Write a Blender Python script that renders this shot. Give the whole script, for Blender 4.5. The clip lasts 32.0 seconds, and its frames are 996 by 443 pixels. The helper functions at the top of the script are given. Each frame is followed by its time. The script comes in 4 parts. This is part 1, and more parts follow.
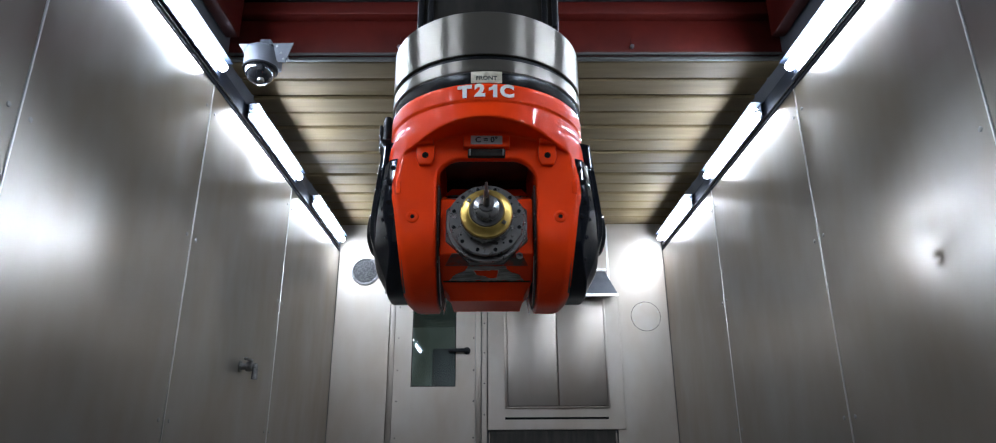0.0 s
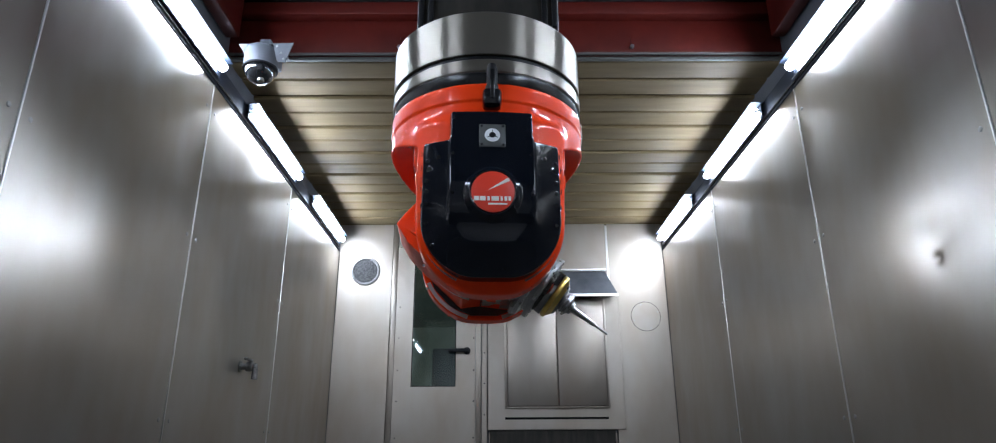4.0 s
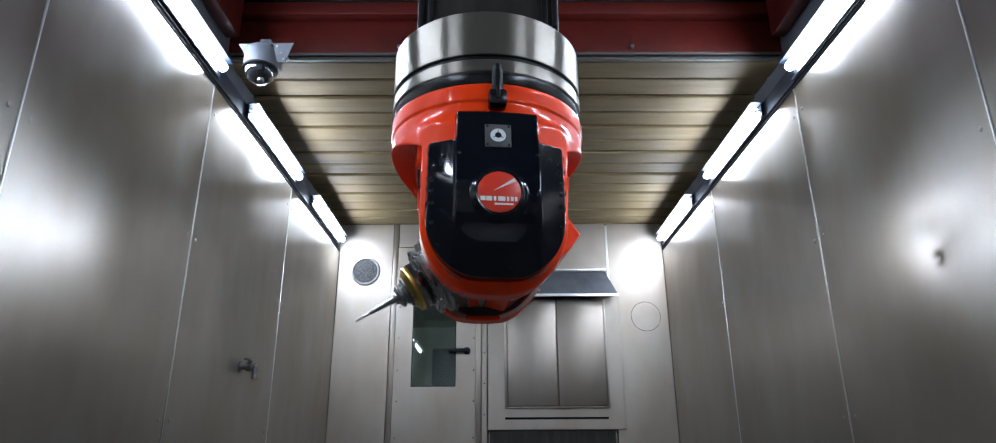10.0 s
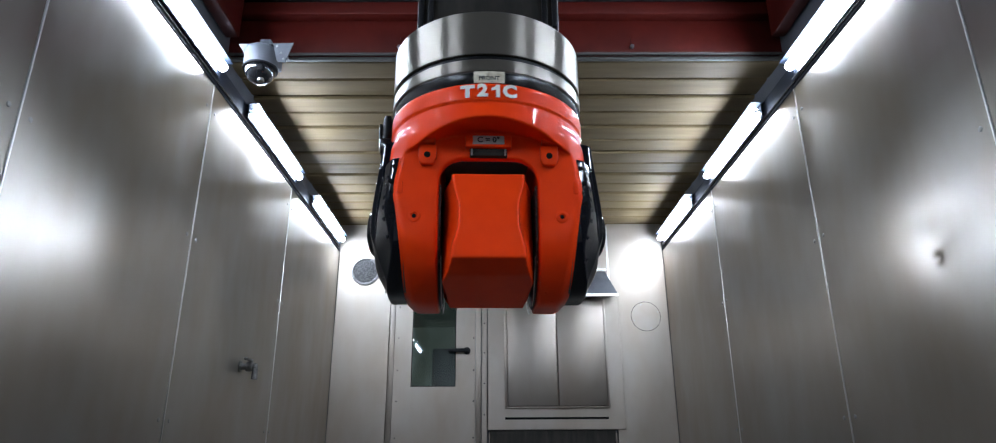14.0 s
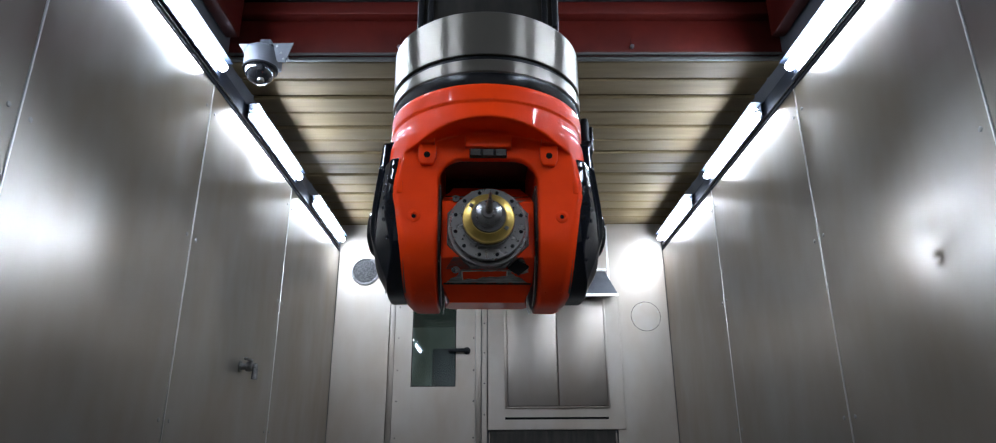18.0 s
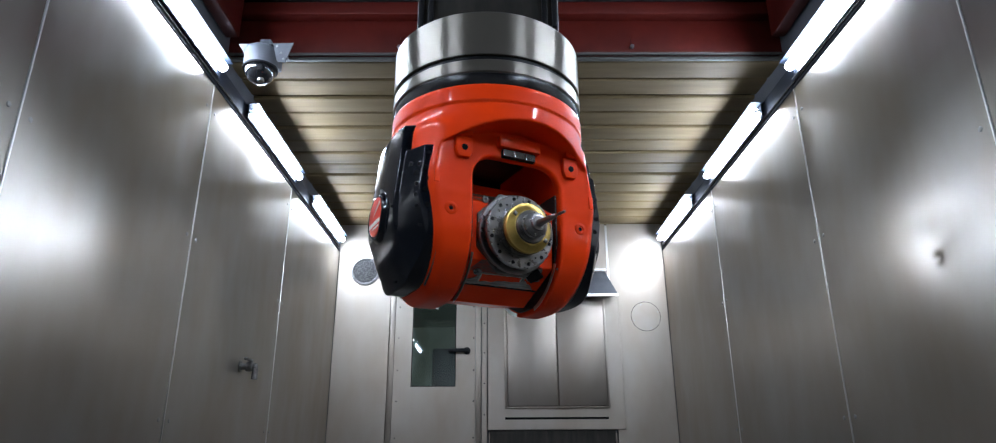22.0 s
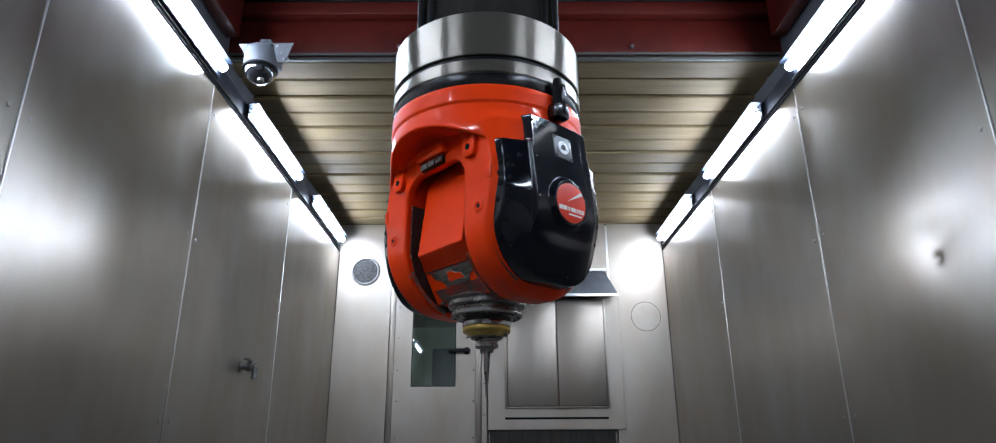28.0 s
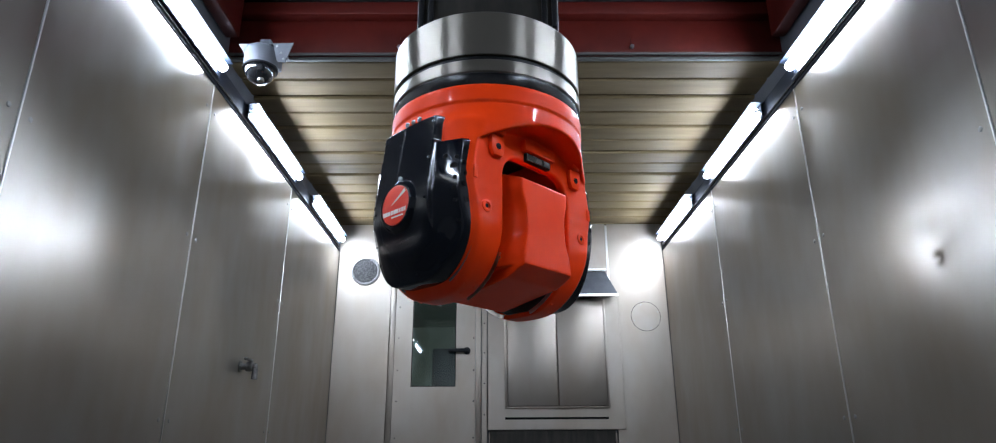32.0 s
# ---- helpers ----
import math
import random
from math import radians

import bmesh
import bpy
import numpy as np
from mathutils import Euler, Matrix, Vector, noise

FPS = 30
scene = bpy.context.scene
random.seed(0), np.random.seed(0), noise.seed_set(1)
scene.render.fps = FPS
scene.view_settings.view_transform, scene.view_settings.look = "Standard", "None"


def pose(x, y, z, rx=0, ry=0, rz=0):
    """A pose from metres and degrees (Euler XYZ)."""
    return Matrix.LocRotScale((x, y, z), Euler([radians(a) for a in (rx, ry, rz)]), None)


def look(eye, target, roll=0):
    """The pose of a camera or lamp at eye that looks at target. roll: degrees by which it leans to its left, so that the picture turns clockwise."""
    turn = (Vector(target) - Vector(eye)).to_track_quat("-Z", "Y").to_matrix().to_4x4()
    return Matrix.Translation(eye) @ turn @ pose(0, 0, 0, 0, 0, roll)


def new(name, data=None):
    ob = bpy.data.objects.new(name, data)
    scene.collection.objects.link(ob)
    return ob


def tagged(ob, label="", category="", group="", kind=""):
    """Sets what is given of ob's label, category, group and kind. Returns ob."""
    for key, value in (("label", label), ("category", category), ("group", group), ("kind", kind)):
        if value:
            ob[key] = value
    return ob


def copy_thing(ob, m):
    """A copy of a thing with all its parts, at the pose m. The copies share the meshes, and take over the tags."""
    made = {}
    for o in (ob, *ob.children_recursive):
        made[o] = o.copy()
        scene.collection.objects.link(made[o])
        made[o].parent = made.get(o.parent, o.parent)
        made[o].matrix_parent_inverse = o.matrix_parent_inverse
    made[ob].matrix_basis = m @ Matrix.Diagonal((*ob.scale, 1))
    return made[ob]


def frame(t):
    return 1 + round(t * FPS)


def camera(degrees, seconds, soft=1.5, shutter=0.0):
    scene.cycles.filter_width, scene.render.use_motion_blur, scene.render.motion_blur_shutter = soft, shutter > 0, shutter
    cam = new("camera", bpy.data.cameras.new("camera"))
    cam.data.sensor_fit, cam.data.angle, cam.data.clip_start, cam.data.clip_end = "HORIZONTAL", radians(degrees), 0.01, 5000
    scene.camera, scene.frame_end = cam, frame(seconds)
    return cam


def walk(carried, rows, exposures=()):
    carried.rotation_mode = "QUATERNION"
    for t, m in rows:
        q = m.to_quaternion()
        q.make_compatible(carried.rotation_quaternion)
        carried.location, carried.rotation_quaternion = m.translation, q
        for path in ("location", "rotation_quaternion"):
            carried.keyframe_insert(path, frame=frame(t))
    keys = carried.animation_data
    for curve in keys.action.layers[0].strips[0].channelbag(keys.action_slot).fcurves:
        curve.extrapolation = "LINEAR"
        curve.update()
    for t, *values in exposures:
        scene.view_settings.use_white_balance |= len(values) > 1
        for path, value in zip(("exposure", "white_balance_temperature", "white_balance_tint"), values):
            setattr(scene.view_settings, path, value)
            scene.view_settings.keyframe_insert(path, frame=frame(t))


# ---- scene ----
# Plan: x across the cabin, y away from the camera, z up. The floor lies at z = 0.
EYE = Vector((0.0, 0.0, 0.15))
cam = camera(72.975, 32.0, soft=1.1, shutter=0.4)
AIM = Vector((math.sin(radians(0.411)) * math.cos(radians(19.32)),
              math.cos(radians(0.411)) * math.cos(radians(19.32)), math.sin(radians(19.32))))
walk(cam, [(0.0, look(EYE, EYE + AIM, -0.335)), (32.0, look(EYE, EYE + AIM, -0.335))])

# ---- world and light ----
world = bpy.data.worlds.new("world")
scene.world = world
world.use_nodes = True
world.node_tree.nodes["Background"].inputs[0].default_value = (0.5, 0.55, 0.6, 1)
world.node_tree.nodes["Background"].inputs[1].default_value = 0.02
TUBE_POWER = 120.0
scene.view_settings.exposure = 0.0

# ---- plan numbers ----
X_L, X_R = -1.523, 1.677          # inner faces of the side walls
Y_BACK, Y_FRONT = 6.387, -2.4     # end walls
Z_TUBE = 2.154                    # axis of the light tubes
Z_WALL = 2.086                    # top of the steel panels
Z_ROOF = 2.356                    # underside of the sliding roof
Y_ROOF = 3.42                     # front edge of the sliding roof
Z_CEIL = 3.1
HEAD = Vector((-0.0195, 1.83, 0.713))   # tilting axis on the head's turning axis


# ---- materials ----
def material(name, color, rough=0.5, metal=0.0, coat=0.0):
    m = bpy.data.materials.new(name)
    m.use_nodes = True
    b = m.node_tree.nodes["Principled BSDF"]
    b.inputs["Base Color"].default_value = (*color, 1)
    b.inputs["Roughness"].default_value = rough
    b.inputs["Metallic"].default_value = metal
    b.inputs["Coat Weight"].default_value = coat
    b.inputs["Coat Roughness"].default_value = 0.06
    return m


def node(m, kind, **values):
    n = m.node_tree.nodes.new(kind)
    for k, v in values.items():
        n.inputs[k.replace("_", " ")].default_value = v
    return n


def wire(m, a, out, b, into):
    m.node_tree.links.new(a.outputs[out], b.inputs[into])


def bsdf(m):
    return m.node_tree.nodes["Principled BSDF"]


def coords(m, scale=(1, 1, 1), space="Object"):
    tc = node(m, "ShaderNodeTexCoord")
    mp = node(m, "ShaderNodeMapping")
    mp.inputs["Scale"].default_value = scale
    wire(m, tc, space, mp, "Vector")
    return mp


def ramp(m, lo, hi, c0, c1):
    r = node(m, "ShaderNodeValToRGB")
    r.color_ramp.elements[0].position, r.color_ramp.elements[1].position = lo, hi
    r.color_ramp.elements[0].color, r.color_ramp.elements[1].color = (*c0, 1), (*c1, 1)
    return r


def spread(m, mp, scale, detail, lo, hi, c0, c1, into="Base Color"):
    """Noise between two colours (or grey levels) on one input."""
    n = node(m, "ShaderNodeTexNoise", Scale=scale, Detail=detail, Roughness=0.6)
    r = ramp(m, lo, hi, c0, c1)
    wire(m, mp, "Vector", n, "Vector")
    wire(m, n, "Fac", r, "Fac")
    wire(m, r, "Color", bsdf(m), into)
    return r


def bump(m, mp, scale, detail, strength, distance, before=None):
    n = node(m, "ShaderNodeTexNoise", Scale=scale, Detail=detail)
    b = node(m, "ShaderNodeBump", Strength=strength, Distance=distance)
    wire(m, mp, "Vector", n, "Vector")
    wire(m, n, "Fac", b, "Height")
    if before:
        wire(m, before, "Normal", b, "Normal")
    wire(m, b, "Normal", bsdf(m), "Normal")
    return b


def brushed_steel(name, color, tight, wide, share, dull=0.2):
    """Ground sheet steel: a tight and a wide sheen and a dull film, with tall soft smudges in tone and gloss."""
    m = material(name, color, tight, 1.0)
    smudge = coords(m, (1, 1, 0.45))
    tone = spread(m, smudge, 2.6, 3.0, 0.3, 0.75, tuple(c * k for c, k in zip(color, (0.87, 0.83, 0.79))), tuple(c * k for c, k in zip(color, (1.04, 1.06, 1.08))))
    both = node(m, "ShaderNodeMixShader", Fac=share)
    for rough, into in ((tight, 1), (wide, 2)):
        n = node(m, "ShaderNodeTexNoise", Scale=1.6, Detail=2.0)
        gloss = ramp(m, 0.25, 0.8, (rough - 0.02,) * 3, (rough + 0.03,) * 3)
        sheen = node(m, "ShaderNodeBsdfAnisotropic")
        sheen.distribution = "BECKMANN"
        wire(m, smudge, "Vector", n, "Vector")
        wire(m, n, "Fac", gloss, "Fac")
        wire(m, gloss, "Color", sheen, "Roughness")
        wire(m, tone, "Color", sheen, "Color")
        m.node_tree.links.new(sheen.outputs[0], both.inputs[into])
    film = node(m, "ShaderNodeBsdfDiffuse")
    wire(m, tone, "Color", film, "Color")
    top = node(m, "ShaderNodeMixShader", Fac=dull)
    m.node_tree.links.new(both.outputs[0], top.inputs[1])
    m.node_tree.links.new(film.outputs[0], top.inputs[2])
    m.node_tree.links.new(top.outputs[0], m.node_tree.nodes["Material Output"].inputs[0])
    return m


STEEL_WALL = brushed_steel("ground_sheet_steel", (0.404, 0.374, 0.338), 0.22, 0.33, 0.74, 0.17)
STEEL_BACK = brushed_steel("pale_sheet_steel", (0.325, 0.285, 0.246), 0.38, 0.48, 0.5, 0.08)
STEEL_EDGE = material("bright_steel_edge", (0.62, 0.61, 0.59), 0.3, 1.0)
DARK_SHEET = material("dark_grey_sheet", (0.075, 0.08, 0.09), 0.5, 0.2)
spread(DARK_SHEET, coords(DARK_SHEET), 6.0, 6.0, 0.3, 0.8, (0.05, 0.054, 0.062), (0.1, 0.105, 0.115))
CEILING = material("dark_ceiling_paint", (0.05, 0.05, 0.055), 0.6)
spread(CEILING, coords(CEILING), 5.0, 6.0, 0.3, 0.8, (0.035, 0.036, 0.04), (0.07, 0.07, 0.075))
FLOOR = material("worn_floor_steel", (0.06, 0.056, 0.052), 0.5, 0.3)
spread(FLOOR, coords(FLOOR), 9.0, 8.0, 0.3, 0.75, (0.025, 0.022, 0.019), (0.055, 0.05, 0.043))
# Pale and dull so that the unseen front wall throws light back.
FRONT_WALL = brushed_steel("front_bounce_steel", (0.5, 0.48, 0.455), 0.36, 0.5, 0.3, 0.6)

TAN = material("tan_roof_slat", (0.34, 0.28, 0.19), 0.62, 0.0)
bsdf(TAN).inputs["Specular IOR Level"].default_value = 0.12
spread(TAN, coords(TAN, (0.4, 3, 3)), 4.0, 6.0, 0.25, 0.8, (0.092, 0.064, 0.031), (0.152, 0.11, 0.057))
bump(TAN, coords(TAN, (0.3, 5, 5)), 6.0, 4.0, 0.15, 0.004)
RED_BEAM = material("red_beam_paint", (0.22, 0.02, 0.012), 0.55)
spread(RED_BEAM, coords(RED_BEAM), 5.0, 6.0, 0.3, 0.8, (0.05, 0.0045, 0.0025), (0.085, 0.008, 0.0042))
bsdf(RED_BEAM).inputs["Specular IOR Level"].default_value = 0.2
bump(RED_BEAM, coords(RED_BEAM), 40.0, 4.0, 0.1, 0.002)

RED = material("red_gloss_paint", (0.86, 0.056, 0.01), 0.42, 0.0, 0.6)
bsdf(RED).inputs["Coat Roughness"].default_value = 0.035
bsdf(RED).inputs["Coat IOR"].default_value = 1.36
bsdf(RED).inputs["Specular IOR Level"].default_value = 0.05
spread(RED, coords(RED), 14.0, 8.0, 0.3, 0.8, (0.86, 0.045, 0.004), (0.94, 0.058, 0.005))
bump(RED, coords(RED), 55.0, 4.0, 0.03, 0.002)
BLACK = material("black_gloss_plastic", (0.004, 0.0055, 0.009), 0.1)
bsdf(BLACK).inputs["Specular IOR Level"].default_value = 0.36
spread(BLACK, coords(BLACK, (1, 4, 0.6)), 30.0, 3.0, 0.3, 0.8, (0.03,) * 3, (0.1,) * 3, "Roughness")
BLACK_MATT = material("black_matt_metal", (0.006, 0.006, 0.007), 0.45)
bsdf(BLACK_MATT).inputs["Specular IOR Level"].default_value = 0.15
LINING = material("worn_dark_lining", (0.022, 0.02, 0.021), 0.5)
spread(LINING, coords(LINING), 30.0, 5.0, 0.35, 0.75, (0.014, 0.013, 0.014), (0.04, 0.034, 0.033))
RUBBER = material("black_rubber", (0.005, 0.005, 0.006), 0.22)
bsdf(RUBBER).inputs["Specular IOR Level"].default_value = 0.35
TURNED = material("turned_steel", (0.175, 0.158, 0.13), 0.3, 0.75)
bsdf(TURNED).inputs["Anisotropic"].default_value = 0.85
bsdf(TURNED).inputs["Anisotropic Rotation"].default_value = 0.25
tangent = node(TURNED, "ShaderNodeTangent")
tangent.direction_type, tangent.axis = "RADIAL", "Z"
wire(TURNED, tangent, "Tangent", bsdf(TURNED), "Tangent")
spread(TURNED, coords(TURNED, (1, 1, 60)), 8.0, 4.0, 0.3, 0.8, (0.29,) * 3, (0.38,) * 3, "Roughness")
MACHINED = material("machined_steel", (0.31, 0.3, 0.29), 0.24, 1.0)
spread(MACHINED, coords(MACHINED), 60.0, 4.0, 0.3, 0.75, (0.26,) * 3, (0.32,) * 3, "Roughness")
POLISHED = material("polished_dark_steel", (0.22, 0.21, 0.2), 0.1, 1.0)
DARK_STEEL = material("dark_oiled_steel", (0.16, 0.155, 0.15), 0.36, 1.0)
spread(DARK_STEEL, coords(DARK_STEEL), 40.0, 6.0, 0.3, 0.75, (0.1, 0.098, 0.095), (0.24, 0.23, 0.22))
BRASS = material("gold_coated_steel", (0.62, 0.42, 0.1), 0.36, 1.0)
spread(BRASS, coords(BRASS), 50.0, 6.0, 0.3, 0.8, (0.5, 0.34, 0.09), (0.7, 0.5, 0.14))
BARE = material("bare_scuffed_steel", (0.34, 0.32, 0.29), 0.34, 1.0)
spread(BARE, coords(BARE, (1, 3, 9)), 14.0, 6.0, 0.3, 0.7, (0.1, 0.085, 0.07), (0.5, 0.48, 0.45))
bump(BARE, coords(BARE, (1, 3, 9)), 22.0, 4.0, 0.4, 0.002)
SCUFFED = material("scuffed_red_paint_bare_steel", (0.3, 0.05, 0.03), 0.4, 0.45)
spread(SCUFFED, coords(SCUFFED, (1, 1, 2)), 16.0, 6.0, 0.42, 0.62, (0.11, 0.085, 0.07), (0.4, 0.035, 0.014))
CHIP_EDGE = material("pale_primer_edge", (0.62, 0.58, 0.52), 0.55)
# Dark housing; the blue in its colour imitates the haze round the tubes.
HOUSING = material("haze_tinted_lamp_housing", (0.008, 0.011, 0.018), 0.6)
bsdf(HOUSING).inputs["Specular IOR Level"].default_value = 0.2
spread(HOUSING, coords(HOUSING), 6.0, 6.0, 0.3, 0.8, (0.006, 0.009, 0.016), (0.01, 0.014, 0.024))
GREY_PLATE = material("grey_plate", (0.35, 0.35, 0.34), 0.4, 0.5)
WHITE = material("white_plastic", (0.7, 0.71, 0.72), 0.4)
CAMERA_GREY = material("pale_grey_housing", (0.085, 0.09, 0.102), 0.5)
PLATE_DARK = material("dark_grey_plate", (0.07, 0.073, 0.07), 0.4)
RAIL_GREY = material("dull_grey_rail", (0.05, 0.046, 0.041), 0.6)
RAM_DARK = material("dark_ram_steel", (0.032, 0.029, 0.026), 0.65)
bsdf(RAM_DARK).inputs["Specular IOR Level"].default_value = 0.2
spread(RAM_DARK, coords(RAM_DARK, (6, 6, 1)), 4.0, 4.0, 0.3, 0.75, (0.012, 0.01, 0.008), (0.028, 0.024, 0.019))
CREAM = material("cream_label", (0.66, 0.6, 0.46), 0.55)
spread(CREAM, coords(CREAM), 60.0, 5.0, 0.4, 0.7, (0.68, 0.62, 0.48), (0.42, 0.36, 0.25))
LETTER = material("white_lettering", (0.8, 0.78, 0.72), 0.5)
INK = material("black_ink", (0.015, 0.015, 0.015), 0.6)
DISC_RED = material("orange_red_badge", (0.72, 0.045, 0.02), 0.3)
SCREW = material("dull_screw_steel", (0.3, 0.3, 0.29), 0.4, 1.0)
SLOT_DARK = material("dark_gap", (0.005, 0.005, 0.005), 0.8)
bsdf(SLOT_DARK).inputs["Specular IOR Level"].default_value = 0.08
MESH_GREY = material("grey_filter_mesh", (0.045, 0.046, 0.045), 0.6, 0.0)
bump(MESH_GREY, coords(MESH_GREY), 90.0, 2.0, 0.8, 0.01)
spread(MESH_GREY, coords(MESH_GREY), 70.0, 4.0, 0.4, 0.65, (0.012, 0.012, 0.012), (0.075, 0.072, 0.07))
# Hall walls glow by themselves, the lower half more, in place of hall lighting.
HALL_GLOW = material("dim_glowing_hall_paint", (0.1, 0.13, 0.12), 0.7)
bsdf(HALL_GLOW).inputs["Emission Color"].default_value = (0.52, 0.6, 0.56, 1)
bsdf(HALL_GLOW).inputs["Emission Strength"].default_value = 0.06
HALL_PALE_GLOW = material("pale_glowing_hall_paint", (0.3, 0.34, 0.32), 0.7)
bsdf(HALL_PALE_GLOW).inputs["Emission Color"].default_value = (0.52, 0.6, 0.56, 1)
bsdf(HALL_PALE_GLOW).inputs["Emission Strength"].default_value = 0.12
GLASS = material("tinted_pane", (0.6, 0.67, 0.635), 0.02)
bsdf(GLASS).inputs["Transmission Weight"].default_value = 1.0
bsdf(GLASS).inputs["IOR"].default_value = 1.5
LENS = material("smoked_dome", (0.01, 0.011, 0.013), 0.04, 0.0, 1.0)
TUBE = material("glowing_tube", (1, 1, 1), 0.4)
bsdf(TUBE).inputs["Emission Color"].default_value = (0.81, 0.955, 1.18, 1)
bsdf(TUBE).inputs["Emission Strength"].default_value = TUBE_POWER


# ---- mesh helpers ----
def to_mesh(bm, name, mat, smooth=True, angle=35):
    me = bpy.data.meshes.new(name)
    bm.to_mesh(me)
    bm.free()
    for m in (mat if isinstance(mat, (list, tuple)) else [mat]):
        me.materials.append(m)
    if smooth:
        me.shade_smooth()
        me.set_sharp_from_angle(angle=radians(angle))
    return me


def thing(name, bm, mat, label, category, group="", kind="", at=None):
    ob = new(name, to_mesh(bm, name, mat) if bm else None)
    if at is not None:
        ob.matrix_basis = at if isinstance(at, Matrix) else Matrix.Translation(at)
    return tagged(ob, label, category, group, kind)


def part(name, bm, mat, parent, label="", at=None):
    """One mesh under a thing or under a part; at is its pose in the parent's space."""
    me = bm if isinstance(bm, bpy.types.Mesh) else to_mesh(bm, name, mat)
    ob = new(name, me)
    ob.parent = parent
    if at is not None:
        ob.matrix_basis = at if isinstance(at, Matrix) else Matrix.Translation(at)
    return tagged(ob, label) if label else ob


def box(lo, hi, bevel=0.0, seg=2, bm=None):
    bm = bm or bmesh.new()
    lo, hi = Vector(lo), Vector(hi)
    made = bmesh.ops.create_cube(bm, size=1.0, matrix=Matrix.Translation((lo + hi) / 2) @ Matrix.Diagonal((*(hi - lo), 1)))
    if bevel:
        edges = list({e for v in made["verts"] for e in v.link_edges})
        bmesh.ops.bevel(bm, geom=edges, offset=bevel, segments=seg, affect="EDGES", profile=0.5)
    return bm


def tube_between(r0, r1, z0, z1, seg=48, bm=None, m=Matrix(), bevel=0.0):
    """A turned piece between two heights, r0 below and r1 above."""
    bm = bm or bmesh.new()
    made = bmesh.ops.create_cone(bm, cap_ends=True, segments=seg, radius1=r0, radius2=r1, depth=z1 - z0,
                                 matrix=m @ Matrix.Translation((0, 0, (z0 + z1) / 2)))
    if bevel:
        vs = set(made["verts"])
        rims = [e for e in bm.edges if e.verts[0] in vs and e.verts[1] in vs and len(e.link_faces) == 2
                and any(len(f.verts) > 4 for f in e.link_faces)]
        bmesh.ops.bevel(bm, geom=rims, offset=bevel, segments=2, affect="EDGES", profile=0.5)
    return bm


def lathe(profile, seg=64, m=Matrix()):
    """Turns (r, z) pairs about z; ends at r = 0 close."""
    bm = bmesh.new()
    rings = []
    for r, z in profile:
        if r < 1e-6:
            rings.append([bm.verts.new(m @ Vector((0, 0, z)))])
        else:
            rings.append([bm.verts.new(m @ Vector((r * math.cos(2 * math.pi * i / seg), r * math.sin(2 * math.pi * i / seg), z)))
                          for i in range(seg)])
    for a, b in zip(rings, rings[1:]):
        for i in range(seg):
            j = (i + 1) % seg
            q = [a[i % len(a)], a[j % len(a)], b[j % len(b)], b[i % len(b)]]
            q = [v for k, v in enumerate(q) if v not in q[:k]]
            if len(q) > 2:
                bm.faces.new(q)
    bmesh.ops.recalc_face_normals(bm, faces=bm.faces)
    return bm


def prism(outline, depth, axis="y", bevel=0.0):
    """A flat outline of (u, v) pairs pushed out by depth. axis y: u = x, v = z; axis x: u = y, v = z."""
    bm = bmesh.new()
    place = (lambda u, v, d: (u, d, v)) if axis == "y" else (lambda u, v, d: (d, u, v))
    a = [bm.verts.new(place(u, v, 0)) for u, v in outline]
    b = [bm.verts.new(place(u, v, depth)) for u, v in outline]
    bm.faces.new(a)
    bm.faces.new(b[::-1])
    for i in range(len(a)):
        j = (i + 1) % len(a)
        bm.faces.new((a[i], b[i], b[j], a[j]))
    bmesh.ops.recalc_face_normals(bm, faces=bm.faces)
    if bevel:
        bmesh.ops.bevel(bm, geom=list(bm.edges), offset=bevel, segments=2, affect="EDGES", profile=0.5)
    return bm


def letters(text, size, depth=0.0008, bold=0.0, space=1.0):
    """A mesh of writing in the x-z plane, centred, facing -y."""
    cu = bpy.data.curves.new("writing", "FONT")
    cu.body, cu.size, cu.extrude, cu.align_x, cu.align_y = text, size, depth, "CENTER", "CENTER"
    cu.resolution_u, cu.offset, cu.space_character = 3, bold, space
    ob = bpy.data.objects.new("writing", cu)
    scene.collection.objects.link(ob)
    dg = bpy.context.evaluated_depsgraph_get()
    me = bpy.data.meshes.new_from_object(ob.evaluated_get(dg))
    bpy.data.objects.remove(ob)
    bpy.data.curves.remove(cu)
    bm = bmesh.new()
    bm.from_mesh(me)
    bpy.data.meshes.remove(me)
    bmesh.ops.rotate(bm, verts=bm.verts, matrix=Matrix.Rotation(radians(90), 3, "X"))
    return bm


# Rounded castings: a distance field, smoothly joined and cut, is turned into a mesh.
def smin(a, b, k):
    h = np.clip(0.5 + 0.5 * (b - a) / k, 0, 1)
    return b + (a - b) * h - k * h * (1 - h)


def smax(a, b, k):
    return -smin(-a, -b, k)


def rbox2(u, v, hu, hv, r):
    qu, qv = np.abs(u) - hu + r, np.abs(v) - hv + r
    return np.hypot(np.maximum(qu, 0), np.maximum(qv, 0)) + np.minimum(np.maximum(qu, qv), 0) - r


def step(lo, hi, x):
    t = np.clip((x - lo) / (hi - lo), 0, 1)
    return t * t * (3 - 2 * t)


